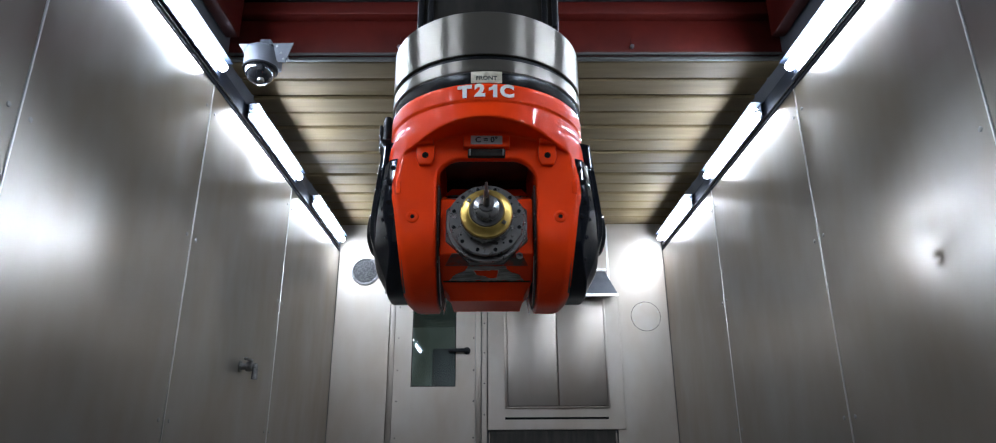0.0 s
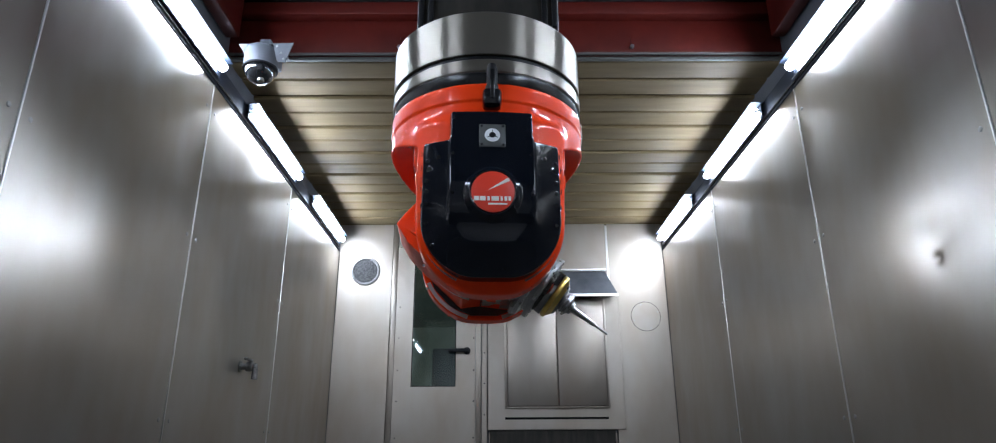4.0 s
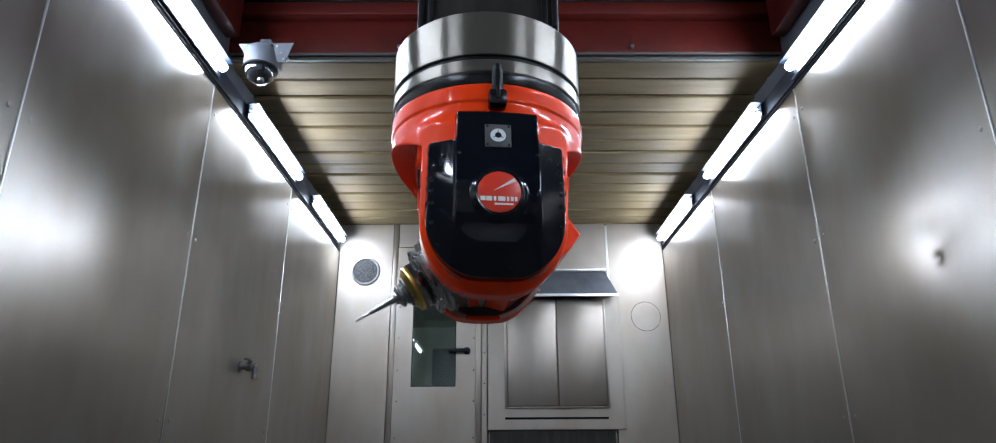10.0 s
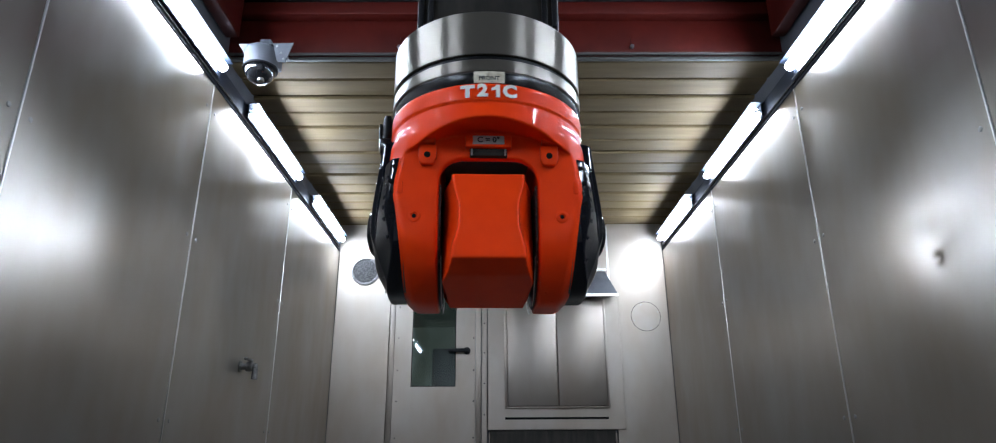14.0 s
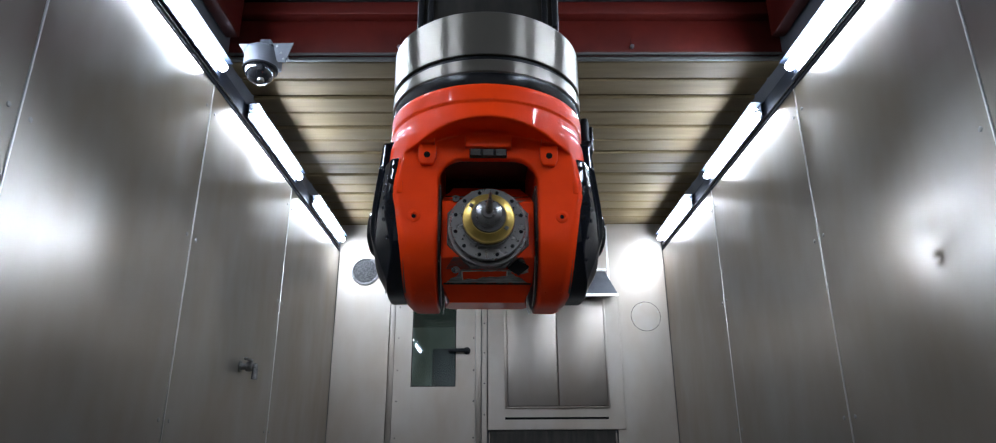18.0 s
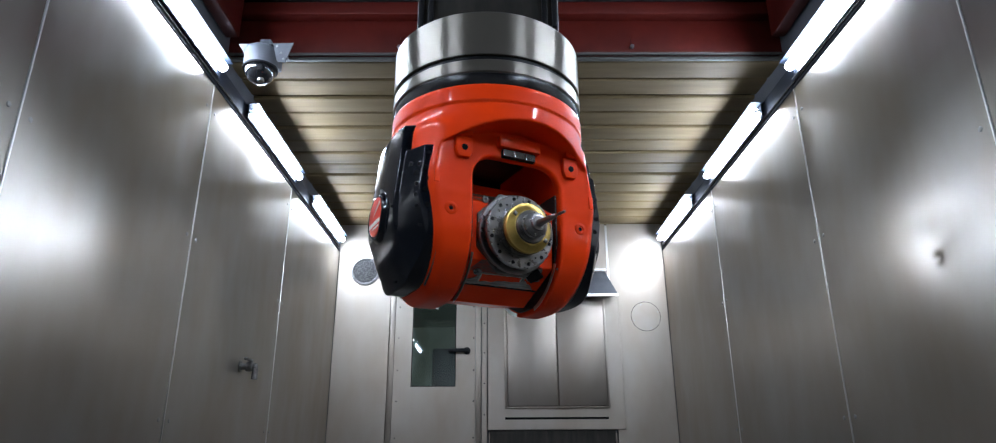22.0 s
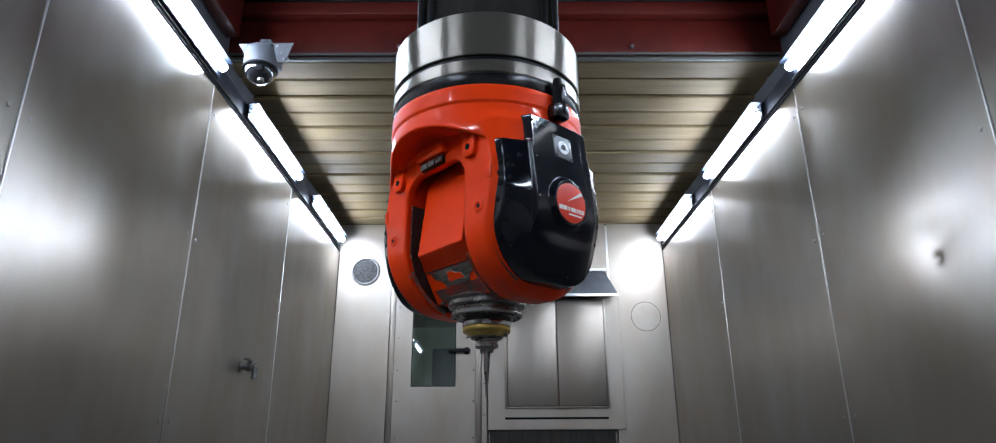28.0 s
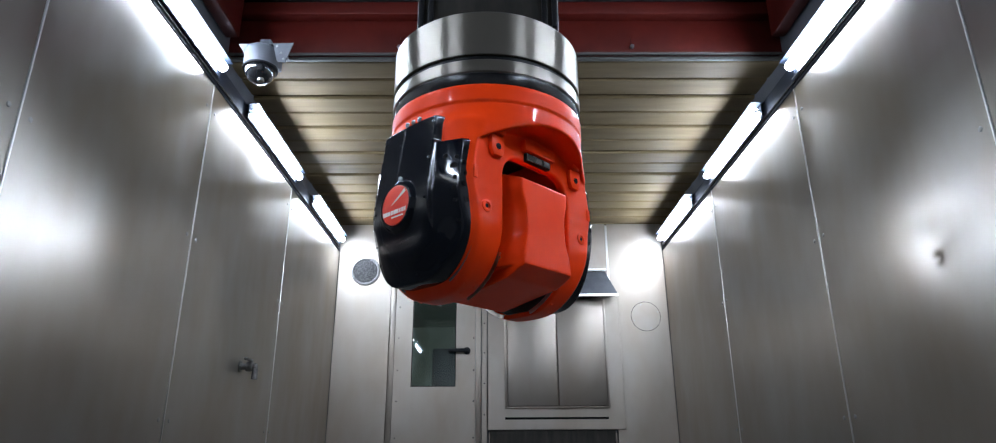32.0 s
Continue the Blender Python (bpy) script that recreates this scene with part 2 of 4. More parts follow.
def casting(name, field, lo, hi, h, mat, crease=180):
    lo, hi = np.array(lo, float), np.array(hi, float)
    n = np.ceil((hi - lo) / h).astype(int) + 1
    axes = [lo[i] + h * np.arange(n[i]) for i in range(3)]
    gx, gy, gz = np.meshgrid(*axes, indexing="ij")
    v = field(gx, gy, gz)
    inside = v < 0
    total = np.zeros(tuple(n - 1) + (3,))
    count = np.zeros(tuple(n - 1))
    for ax in range(3):
        for o in ((0, 0), (0, 1), (1, 0), (1, 1)):
            s0, s1 = [None] * 3, [None] * 3
            off = np.zeros(3)
            others = [i for i in range(3) if i != ax]
            for i, k in zip(others, o):
                s0[i] = s1[i] = slice(k, n[i] - 1 + k)
                off[i] = k
            s0[ax], s1[ax] = slice(0, n[ax] - 1), slice(1, n[ax])
            a, b = v[tuple(s0)], v[tuple(s1)]
            cross = (a < 0) != (b < 0)
            t = np.where(cross, a / np.where(cross, a - b, 1), 0)
            for i in range(3):
                total[..., i] += np.where(cross, (t if i == ax else off[i]), 0)
            count += cross
    live = count > 0
    index = np.full(live.shape, -1)
    index[live] = np.arange(live.sum())
    cell = np.argwhere(live)
    pts = lo + h * (cell + total[live] / count[live][:, None])
    e = h * 0.05
    for _ in range(3):
        x, y, z = pts.T
        f0 = field(x, y, z)
        g = np.stack([field(x + e, y, z) - f0, field(x, y + e, z) - f0, field(x, y, z + e) - f0], 1) / e
        pts = pts - np.clip(f0 / np.maximum((g * g).sum(1), 0.2), -h * 0.5, h * 0.5)[:, None] * g
    quads = []
    for ax in range(3):
        o1, o2 = [(1, 2), (2, 0), (0, 1)][ax]
        sa = [slice(None)] * 3
        sb = [slice(None)] * 3
        sa[ax], sb[ax] = slice(0, n[ax] - 1), slice(1, n[ax])
        cross = inside[tuple(sa)] != inside[tuple(sb)]
        flip = inside[tuple(sa)]
        w = np.argwhere(cross)
        w = w[(w[:, o1] > 0) & (w[:, o2] > 0) & (w[:, o1] < n[o1] - 1) & (w[:, o2] < n[o2] - 1)]
        u1, u2 = np.zeros(3, int), np.zeros(3, int)
        u1[o1], u2[o2] = 1, 1
        q = np.stack([index[tuple((w - u1 - u2).T)], index[tuple((w - u2).T)], index[tuple(w.T)], index[tuple((w - u1).T)]], 1)
        turn = ~flip[tuple(w.T)]
        q[turn] = q[turn][:, ::-1]
        quads.append(q)
    quads = np.concatenate(quads)
    me = bpy.data.meshes.new(name)
    me.from_pydata(pts.tolist(), [], quads.tolist())
    me.materials.append(mat)
    me.shade_smooth()
    if crease < 180:
        me.set_sharp_from_angle(angle=radians(crease))
    return me


# ---- the cabin ----
def cabin():
    floor = thing("floor", box((X_L - 0.3, Y_FRONT - 0.3, -0.1), (X_R + 0.3, Y_BACK + 0.3, 0)), FLOOR,
                  "dark worn steel floor of the machine cabin", "floor", kind="structure")
    thing("ceiling", box((X_L - 0.3, Y_FRONT - 0.3, Z_CEIL), (X_R + 0.3, Y_BACK + 0.3, Z_CEIL + 0.1)), CEILING,
          "dark painted ceiling above the cabin", "ceiling", kind="structure")
    for side, x, s in (("wall_left", X_L, -1), ("wall_right", X_R, 1)):
        lo, hi = sorted((x + s * 0.03, x + s * 0.15))
        thing(side, box((lo, Y_FRONT - 0.3, 0), (hi, Y_BACK + 0.3, Z_CEIL)), DARK_SHEET,
              "cabin side wall clad with matt ground sheet steel panels", "wall", kind="structure")
    # Out of view behind the camera; added pale to brighten the head's front.
    thing("wall_front", box((X_L - 0.03, Y_FRONT - 0.12, 0), (X_R + 0.03, Y_FRONT, Z_CEIL)), FRONT_WALL,
          "unseen plain sheet steel wall closing the cabin, pale to bounce light", "wall", kind="structure")


def side_panel(x, s, y0, y1, dent=None, bulge=None):
    """One cladding sheet, with a gently bulging face; s points out of the cabin; bulge is where and how far a sprung sheet bellies in."""
    bm = bmesh.new()
    fine = dent or bulge
    ny, nz = max(8, int((y1 - y0) / (0.009 if fine else 0.03))), (220 if fine else 52)
    grid = []
    for i in range(ny + 1):
        y = y0 + (y1 - y0) * i / ny
        row = []
        for k in range(nz + 1):
            z = 0.01 + (Z_WALL - 0.01) * k / nz
            edge = min(1, (y - y0) / 0.12, (y1 - y) / 0.12, (Z_WALL - z) / 0.12)
            d = (0.005 * noise.noise((y * 1.1, z * 1.2, s * 3.0)) + 0.0014 * noise.noise((y * 4.5, z * 0.5, s * 7.0 + 2))
                 + 0.0024 * noise.noise((y * 2.4, z * 2.0, s * 5.0 + 9))) * max(0, edge)
            if bulge:
                d -= bulge[2] * math.exp(-((y - bulge[0]) / 0.35) ** 2 - ((z - bulge[1]) / 0.5) ** 2) * max(0, edge) ** 0.5
            if dent:
                r = math.hypot(y - dent[0], z - dent[1])
                d += 0.009 * math.exp(-(r / 0.02) ** 2) + 0.004 * math.exp(-(r / 0.1) ** 2) \
                    + 0.006 * math.exp(-(((y - dent[0] + 0.03) / 0.2) ** 2 + ((z - dent[1] - 0.1) / 0.08) ** 2))
            row.append(bm.verts.new((x + s * d, y, z)))
        grid.append(row)
    for i in range(ny):
        for k in range(nz):
            bm.faces.new((grid[i][k], grid[i + 1][k], grid[i + 1][k + 1], grid[i][k + 1]))
    rim = [e for e in bm.edges if len(e.link_faces) == 1]
    ext = bmesh.ops.extrude_edge_only(bm, edges=rim)
    for v in [g for g in ext["geom"] if isinstance(g, bmesh.types.BMVert)]:
        v.co.x = x + s * 0.028
    bmesh.ops.recalc_face_normals(bm, faces=bm.faces)
    if sum(f.normal.x * -s * f.calc_area() for f in bm.faces) < 0:
        bmesh.ops.reverse_faces(bm, faces=bm.faces)
    return bm


def screw_mesh(mat, r=0.0105, h=0.005):
    return to_mesh(lathe([(r, 0), (r, h * 0.3), (r * 0.75, h * 0.85), (r * 0.35, h), (0, h)], 12), "screw", mat)


SCREW_MESH, DARK_SCREW = screw_mesh(SCREW), screw_mesh(RAM_DARK)
SEAMS_L = (0.62, 1.935, 3.237, 4.725)
SEAMS_R = (0.66, 2.02, 3.292, 4.80)


def cladding():
    for name, x, s, seams in (("wall_left", X_L, -1, SEAMS_L), ("wall_right", X_R, 1, SEAMS_R)):
        wall = bpy.data.objects[name]
        stops = (Y_FRONT + 0.01, -0.7, *seams, Y_BACK - 0.004)
        for y0, y1 in zip(stops, stops[1:]):
            dent = (2.43, 0.85) if name == "wall_right" and y0 < 2.42 < y1 else None
            bulge = None
            if y0 < 2.42 < y1:
                bulge = (2.45, 0.9, 0.02) if name == "wall_left" else (2.7, 1.0, 0.0147)
            part("panel", side_panel(x, s, y0 + 0.008, y1 - 0.007, dent, bulge), STEEL_WALL, wall)
        for y in stops[1:-1]:
            lo, hi = sorted((x - s * 0.004, x + s * 0.02))
            part("seam_strip", box((lo, y - 0.004, 0.01), (hi, y + 0.004, Z_WALL - 0.004), 0.0015, 1), STEEL_EDGE, wall)
            lo, hi = sorted((x + s * 0.012, x + s * 0.02))
            part("seam_gap", box((lo, y - 0.011, 0.01), (hi, y + 0.011, Z_WALL - 0.004)), SLOT_DARK, wall)
            for z in (0.32, 1.207, 1.93):
                for dy in (-0.052, 0.052):
                    part("screw", SCREW_MESH, None, wall, at=Matrix.Translation((x, y + dy, z)) @ Matrix.Rotation(radians(-90 * s), 4, "Y"))


def back_wall():
    y = Y_BACK
    wall = thing("wall_back", None, None, "pale sheet steel end wall with a door and a cabinet", "wall", kind="structure")
    # sheets round the door opening and the cabinet opening
    panels = [((X_L, 0), (-0.99, 2.36)), ((-0.938, 2.12), (-0.174, 2.36)), ((-0.118, 1.72), (1.118, 2.36)), ((1.126, 0), (X_R, 2.36)),
              ((-0.118, 0), (-0.062, 1.715)), ((-0.05, 0), (1.12, 0.36))]
    for (x0, z0), (x1, z1) in panels:
        part("panel", box((x0 + 0.003, y, z0 + 0.003), (x1 - 0.003, y + 0.03, z1 - 0.003), 0.002, 1), STEEL_BACK, wall)
    part("backing", box((X_L, y + 0.035, 2.0), (X_R, y + 0.09, Z_CEIL)), DARK_SHEET, wall)
    part("backing", box((-0.12, y + 0.035, 0), (X_R, y + 0.09, 2.0)), DARK_SHEET, wall)
    part("backing", box((X_L, y + 0.035, 0), (-0.94, y + 0.09, 2.0)), DARK_SHEET, wall)
    # door frame posts
    for x0, x1 in ((-0.988, -0.94), (-0.172, -0.122)):
        part("door_post", box((x0, y - 0.006, 0), (x1, y + 0.06, 2.36), 0.003), STEEL_BACK, wall)
    part("cover_strip", box((1.112, y - 0.004, 1.63), (1.132, y + 0.002, 2.34), 0.0015, 1), STEEL_EDGE, wall)
    for z in (1.5, 1.2, 0.9, 0.62, 0.3):
        for xx in (-0.9, -0.19):
            part("screw", DARK_SCREW, None, wall, at=Matrix.Translation((xx, y - 0.004, z + 0.02)) @ Matrix.Rotation(radians(90), 4, "X") @ Matrix.Scale(0.62, 4))
    for z in (1.62, 1.36, 1.08, 0.8, 0.52):
        part("screw", DARK_SCREW, None, wall, at=Matrix.Translation((-0.09, y, z)) @ Matrix.Rotation(radians(90), 4, "X") @ Matrix.Scale(0.6, 4))
    # door leaf with its window
    door = thing("door_1", None, None, "closed sheet steel door with a tall dark window", "door", kind="structure")
    x0, x1, w0, w1, zb, zt = -0.937, -0.175, -0.772, -0.357, 0.772, 2.0
    for a, b in (((x0, 0.01), (w0, 2.115)), ((w1, 0.01), (x1, 2.115)), ((w0, 0.01), (w1, zb)), ((w0, zt), (w1, 2.115))):
        part("leaf", box((a[0], y - 0.004, a[1]), (b[0], y + 0.045, b[1])), STEEL_BACK, door)
    for a, b in (((w0, zb), (w0 + 0.008, zt)), ((w1 - 0.008, zb), (w1, zt)), ((w0 + 0.008, zb), (w1 - 0.008, zb + 0.008))):
        part("window_bead", box((a[0], y - 0.007, a[1]), (b[0], y + 0.01, b[1]), 0.001, 1), RUBBER, door)
    for dy in (0.004, 0.03):
        pane = part("pane", box((w0 + 0.009, y + dy, zb + 0.009), (w1 - 0.009, y + dy + 0.005, zt - 0.001)), GLASS, door, "dark greenish glass pane")
        pane.visible_shadow = False
    bm = tube_between(0.034, 0.034, 0, 0.014, 24, m=Matrix.Translation((-0.254, y - 0.005, 1.098)) @ Matrix.Rotation(radians(90), 4, "X"), bevel=0.003)
    rose = part("handle_rose", bm, BLACK_MATT, door, "round black handle rose")
    bm = box((-0.428, y - 0.064, 1.080), (-0.236, y - 0.038, 1.116), 0.01)
    tube_between(0.009, 0.009, 0.012, 0.05, 16, bm, Matrix.Translation((-0.254, y - 0.005, 1.098)) @ Matrix.Rotation(radians(90), 4, "X"))
    part("lever", bm, BLACK_MATT, door, "black door lever")
    # the dim hall behind the window; its walls emit in place of hall light
    hall = thing("hall_wall", box((-2.2, y + 1.6, 0), (0.6, y + 1.7, 2.6)), HALL_GLOW, "dim greenish, faintly self-glowing wall of the hall behind the door window", "wall", kind="structure")
    part("hall_side", box((-2.2, y + 0.12, 0), (-2.15, y + 1.6, 2.6)), HALL_GLOW, hall)
    part("hall_side", box((0.55, y + 0.12, 0), (0.6, y + 1.6, 2.6)), HALL_GLOW, hall)
    part("hall_lower_glow", box((-2.1, y + 1.57, 0), (0.5, y + 1.596, 1.61)), HALL_PALE_GLOW, hall, "paler, more strongly glowing lower half of the hall wall")
    part("hall_top", box((-2.2, y + 0.12, 2.6), (0.6, y + 1.7, 2.65)), HALL_GLOW, hall)
    thing("hall_cabinet", box((-0.66, y + 0.9, 0.0), (-0.4, y + 1.2, 1.26), 0.01), DARK_SHEET, "dark cabinet standing in the dim hall", "cabinet")


def tool_cabinet():
    """Built-in changer cabinet: frame sheet, two door leaves, slanted canopy, slot, recessed plinth."""
    y = Y_BACK
    cab = thing("changer_cabinet", box((-0.058, y - 0.028, 0.385), (1.198, y + 0.03, 1.70), 0.003, 1), STEEL_BACK,
                "built-in sheet steel changer cabinet with two closed door leaves", "cabinet")
    for x0, x1 in ((0.128, 0.584), (0.596, 1.036)):
        part("door_leaf", box((x0, y - 0.066, 0.59), (x1, y - 0.0285, 1.6), 0.005), STEEL_BACK, cab)
    part("side_rail", box((0.1, y - 0.046, 0.585), (0.1245, y - 0.0285, 1.6), 0.003), STEEL_BACK, cab)
    part("side_rail", box((1.04, y - 0.046, 0.585), (1.062, y - 0.0285, 1.58), 0.003), STEEL_BACK, cab)
    part("bottom_rail", box((0.1, y - 0.06, 0.572), (1.05, y - 0.0285, 0.583), 0.002), STEEL_BACK, cab)
    part("slot", box((0.1, y - 0.0305, 0.474), (1.042, y - 0.0285, 0.494)), SLOT_DARK, cab, "long dark slot")
    # canopy: slanted plate over the leaves
    bm = bmesh.new()
    hull = [(0.06, y - 0.0285, 1.845), (1.085, y - 0.0285, 1.845), (1.172, y - 0.17, 1.592), (-0.03, y - 0.17, 1.592)]
    low_v = [bm.verts.new(p) for p in hull]
    top_v = [bm.verts.new((p[0], p[1], p[2] + 0.012)) for p in hull]
    bm.faces.new(low_v)
    bm.faces.new(top_v[::-1])
    for i in range(4):
        j = (i + 1) % 4
        bm.faces.new((low_v[i], top_v[i], top_v[j], low_v[j]))
    bmesh.ops.recalc_face_normals(bm, faces=bm.faces)
    part("canopy", bm, DARK_SHEET, cab, "slanted dark sheet canopy")
    part("canopy_lip", box((-0.03, y - 0.178, 1.580), (1.174, y - 0.1705, 1.606), 0.001, 1), STEEL_EDGE, cab)
    part("canopy_bracket", box((-0.05, y - 0.036, 1.868), (1.1, y - 0.0, 1.885), 0.002), STEEL_EDGE, cab)
    part("plinth", box((-0.04, y - 0.012, 0.0), (1.10, y - 0.001, 0.383)), RAM_DARK, cab, "recessed dark plinth")


def wall_fittings():
    y = Y_BACK
    m = Matrix.Translation((-1.252, y, 1.878)) @ Matrix.Rotation(radians(90), 4, "X")
    vent = thing("wall_vent", lathe([(0.118, 0), (0.14, 0.0), (0.142, 0.012), (0.136, 0.018), (0.122, 0.018), (0.118, 0.012), (0.118, 0)], 48), DARK_STEEL,
                 "round steel-rimmed vent with grey filter mesh", "vent", at=m)
    part("filter_mesh", lathe([(0.117, 0.003), (0.117, 0.006), (0.08, 0.011), (0, 0.013)], 40), MESH_GREY, vent, "grey woven filter mesh")
    m = Matrix.Translation((1.458, y, 1.42)) @ Matrix.Rotation(radians(90), 4, "X")
    hatch = thing("round_hatch", tube_between(0.138, 0.138, 0.0, 0.003, 64), STEEL_BACK,
                  "round closed steel hatch lid screwed to the wall", "hatch", at=m)
    part("hatch_groove", lathe([(0.1385, 0.0), (0.1425, 0.0), (0.1425, 0.001), (0.1385, 0.001)], 64), SLOT_DARK, hatch)
    for a in (0, 90, 180, 270):
        part("screw", SCREW_MESH, None, hatch, at=Matrix.Translation((0.12 * math.cos(radians(a + 20)), 0.12 * math.sin(radians(a + 20)), 0.003)) @ Matrix.Scale(0.6, 4))
    # small ball valve on the steel wall
    x = X_L
    m = Matrix.Translation((x, 4.10, 0.672)) @ Matrix.Rotation(radians(90), 4, "Y")
    valve = thing("ball_valve", lathe([(0.034, 0.0), (0.034, 0.008), (0.019, 0.01), (0.019, 0.04), (0.028, 0.043), (0.03, 0.06), (0.028, 0.08), (0.02, 0.084), (0.02, 0.1), (0.012, 0.108), (0, 0.108)], 24), DARK_STEEL,
                  "small dark steel tap with a lever on the wall", "valve", at=m)
    part("lever", box((-0.045, -0.085, 0.05), (-0.03, 0.015, 0.075), 0.005), DARK_STEEL, valve)
    part("lever_stem", tube_between(0.008, 0.008, 0.02, 0.034, 12, m=Matrix.Translation((0, 0, 0.062)) @ Matrix.Rotation(radians(-90), 4, "Y")), DARK_STEEL, valve)
    part("spout", tube_between(0.016, 0.019, 0.0, 0.075, 16, m=Matrix.Translation((0, 0, 0.095)) @ Matrix.Rotation(radians(90), 4, "Y")), DARK_STEEL, valve)


def light_tubes():
    for x, s in ((X_L, -1), (X_R, 1)):
        first = None
        for y0, y1 in ((-0.86, 0.14), (0.66, 1.66), (2.18, 3.18), (3.69, 4.69), (5.22, 6.22)):
            yc, half = (y0 + y1) / 2, 0.5
            at = Matrix.Translation((x - s * 0.06, yc, Z_TUBE))
            if first is None:
                lo, hi = sorted((s * 0.026, s * 0.036))
                lamp = thing("strip_light", box((lo, -half - 0.03, -0.045), (hi, half + 0.03, 0.045), 0.008), HOUSING,
                             "lit white strip light in a dark housing along the wall", "lamp", "strip lights along the walls", at=at)
                part("tube", tube_between(0.025, 0.025, -half, half, 8, m=Matrix.Rotation(radians(90), 4, "X")), TUBE, lamp, "glowing white tube")
                for e in (-1, 1):
                    part("end_cap", tube_between(0.011, 0.011, 0, 0.014, 16, m=Matrix.Translation((0, e * (half + 0.0005), 0)) @ Matrix.Rotation(radians(-90 * e), 4, "X"), bevel=0.002), WHITE, lamp)
                    lo, hi = sorted((-s * 0.006, s * 0.026))
                    part("holder", box((lo, e * (half + 0.012) - 0.004, -0.008), (hi, e * (half + 0.012) + 0.004, 0.008), 0.002), WHITE, lamp)
                lo, hi = sorted((-s * 0.034, s * 0.051))
                part("visor", box((lo, -half - 0.04, 0.046), (hi, half + 0.04, 0.05), 0.001, 1), HOUSING, lamp, "dark sheet visor over the tube")
                lo, hi = sorted((s * 0.034, s * 0.051))
                part("bracket", box((lo, -0.04, -0.02), (hi, 0.04, 0.02), 0.003), STEEL_EDGE, lamp)
                if s > 0:
                    part("drip_rail", box((0.0265, -half, -0.051), (0.0305, half + 0.05, -0.0455), 0.001, 1), STEEL_EDGE, lamp, "thin bright drip rail")
                first = lamp
            else:
                copy_thing(first, at)
        lo, hi = sorted((x - s * 0.008, x + s * 0.03))
        thing("light_ledge", box((lo, Y_FRONT, Z_WALL - 0.006), (hi, Y_BACK - 0.005, Z_WALL + 0.13), 0.003), HOUSING,
              "dark sheet ledge carrying the strip lights", "ledge", kind="structure")
        thing("light_cable", tube_between(0.006, 0.006, Y_FRONT + 0.1, Y_BACK - 0.1, 8,
                      m=Matrix.Translation((x - s * 0.0145, 0, Z_WALL + 0.012)) @ Matrix.Rotation(radians(-90), 4, "X")), RUBBER,
                      "thin dark cable between the strip lights", "cable")


def sliding_roof():
    """Telescoping tan slats that lap one under the next."""
    roof = thing("sliding_roof", None, None, "tan telescopic roof of overlapping slats", "roof", kind="structure")
    pitch, y = 0.2115, Y_ROOF + 0.02
    k = 0
    while y < Y_BACK + 0.1:
        up = 0.006 * (k % 2)
        prof = [(y + 0.004, Z_ROOF + 0.022 + up), (y + 0.004, Z_ROOF + 0.008 + up), (y + 0.012, Z_ROOF + up), (y + pitch * 0.35, Z_ROOF + 0.001 + up), (y + pitch * 0.72, Z_ROOF + 0.0035 + up),
                (y + pitch - 0.014, Z_ROOF + 0.009 + up), (y + pitch - 0.008, Z_ROOF + 0.03 + up), (y + pitch * 0.5, Z_ROOF + 0.03 + up)]
        bm = prism(prof, X_R - X_L + 0.06, "x")
        bmesh.ops.translate(bm, verts=bm.verts, vec=(X_L - 0.03, 0, 0))
        part("slat", bm, TAN, roof)
        y += pitch
        k += 1
    part("backing", box((X_L - 0.03, Y_ROOF + 0.02, Z_ROOF + 0.05), (X_R + 0.03, Y_BACK + 0.1, Z_ROOF + 0.07)), SLOT_DARK, roof)
    part("front_rail", box((X_L - 0.1, Y_ROOF - 0.012, Z_ROOF - 0.006), (X_R + 0.1, Y_ROOF + 0.012, Z_ROOF + 0.014), 0.004), RAIL_GREY, roof, "narrow grey front rail")
    part("front_rail", box((X_L - 0.1, Y_ROOF - 0.03, Z_ROOF + 0.018), (X_R + 0.1, Y_ROOF - 0.013, Z_ROOF + 0.034), 0.004), RAIL_GREY, roof)


def gantry():
    beam = thing("cross_beam", box((X_L - 0.1, Y_ROOF - 0.01, Z_ROOF + 0.04), (X_R + 0.1, Y_ROOF + 0.1, Z_ROOF + 0.265), 0.006), RED_BEAM,
                 "red painted steel cross beam above the sliding roof", "beam")
    part("flange", box((X_L - 0.1, Y_ROOF - 0.07, Z_ROOF + 0.27), (X_R + 0.1, Y_ROOF + 0.1, Z_ROOF + 0.36), 0.012), RED_BEAM, beam)
    for xx in (-0.55, 0.82):
        part("bolt", tube_between(0.012, 0.012, 0, 0.02, 8, m=Matrix.Translation((xx, Y_ROOF - 0.011, Z_ROOF + 0.075)) @ Matrix.Rotation(radians(90), 4, "X")), SCREW, beam)
        part("cable_stub", box((xx - 0.004, Y_ROOF - 0.018, Z_ROOF + 0.08), (xx + 0.004, Y_ROOF - 0.011, Z_ROOF + 0.15)), RED_BEAM, beam)
    for x, s in ((X_L, -1), (X_R, 1)):
        lo, hi = sorted((x - s * 0.06, x + s * 0.02))
        thing("side_beam", box((lo, Y_FRONT, Z_ROOF + 0.09), (hi, Y_ROOF - 0.09, Z_ROOF + 0.42), 0.01), RED_BEAM,
              "red painted steel side beam along the wall top", "beam", "side beams")
    thing("roof_plate", box((X_L - 0.03, Y_ROOF - 1.15, Z_ROOF + 0.38), (X_R + 0.03, Y_ROOF - 0.02, Z_ROOF + 0.42), 0.004), CEILING,
          "dark plate closing the roof in front of the beam", "plate", kind="structure")


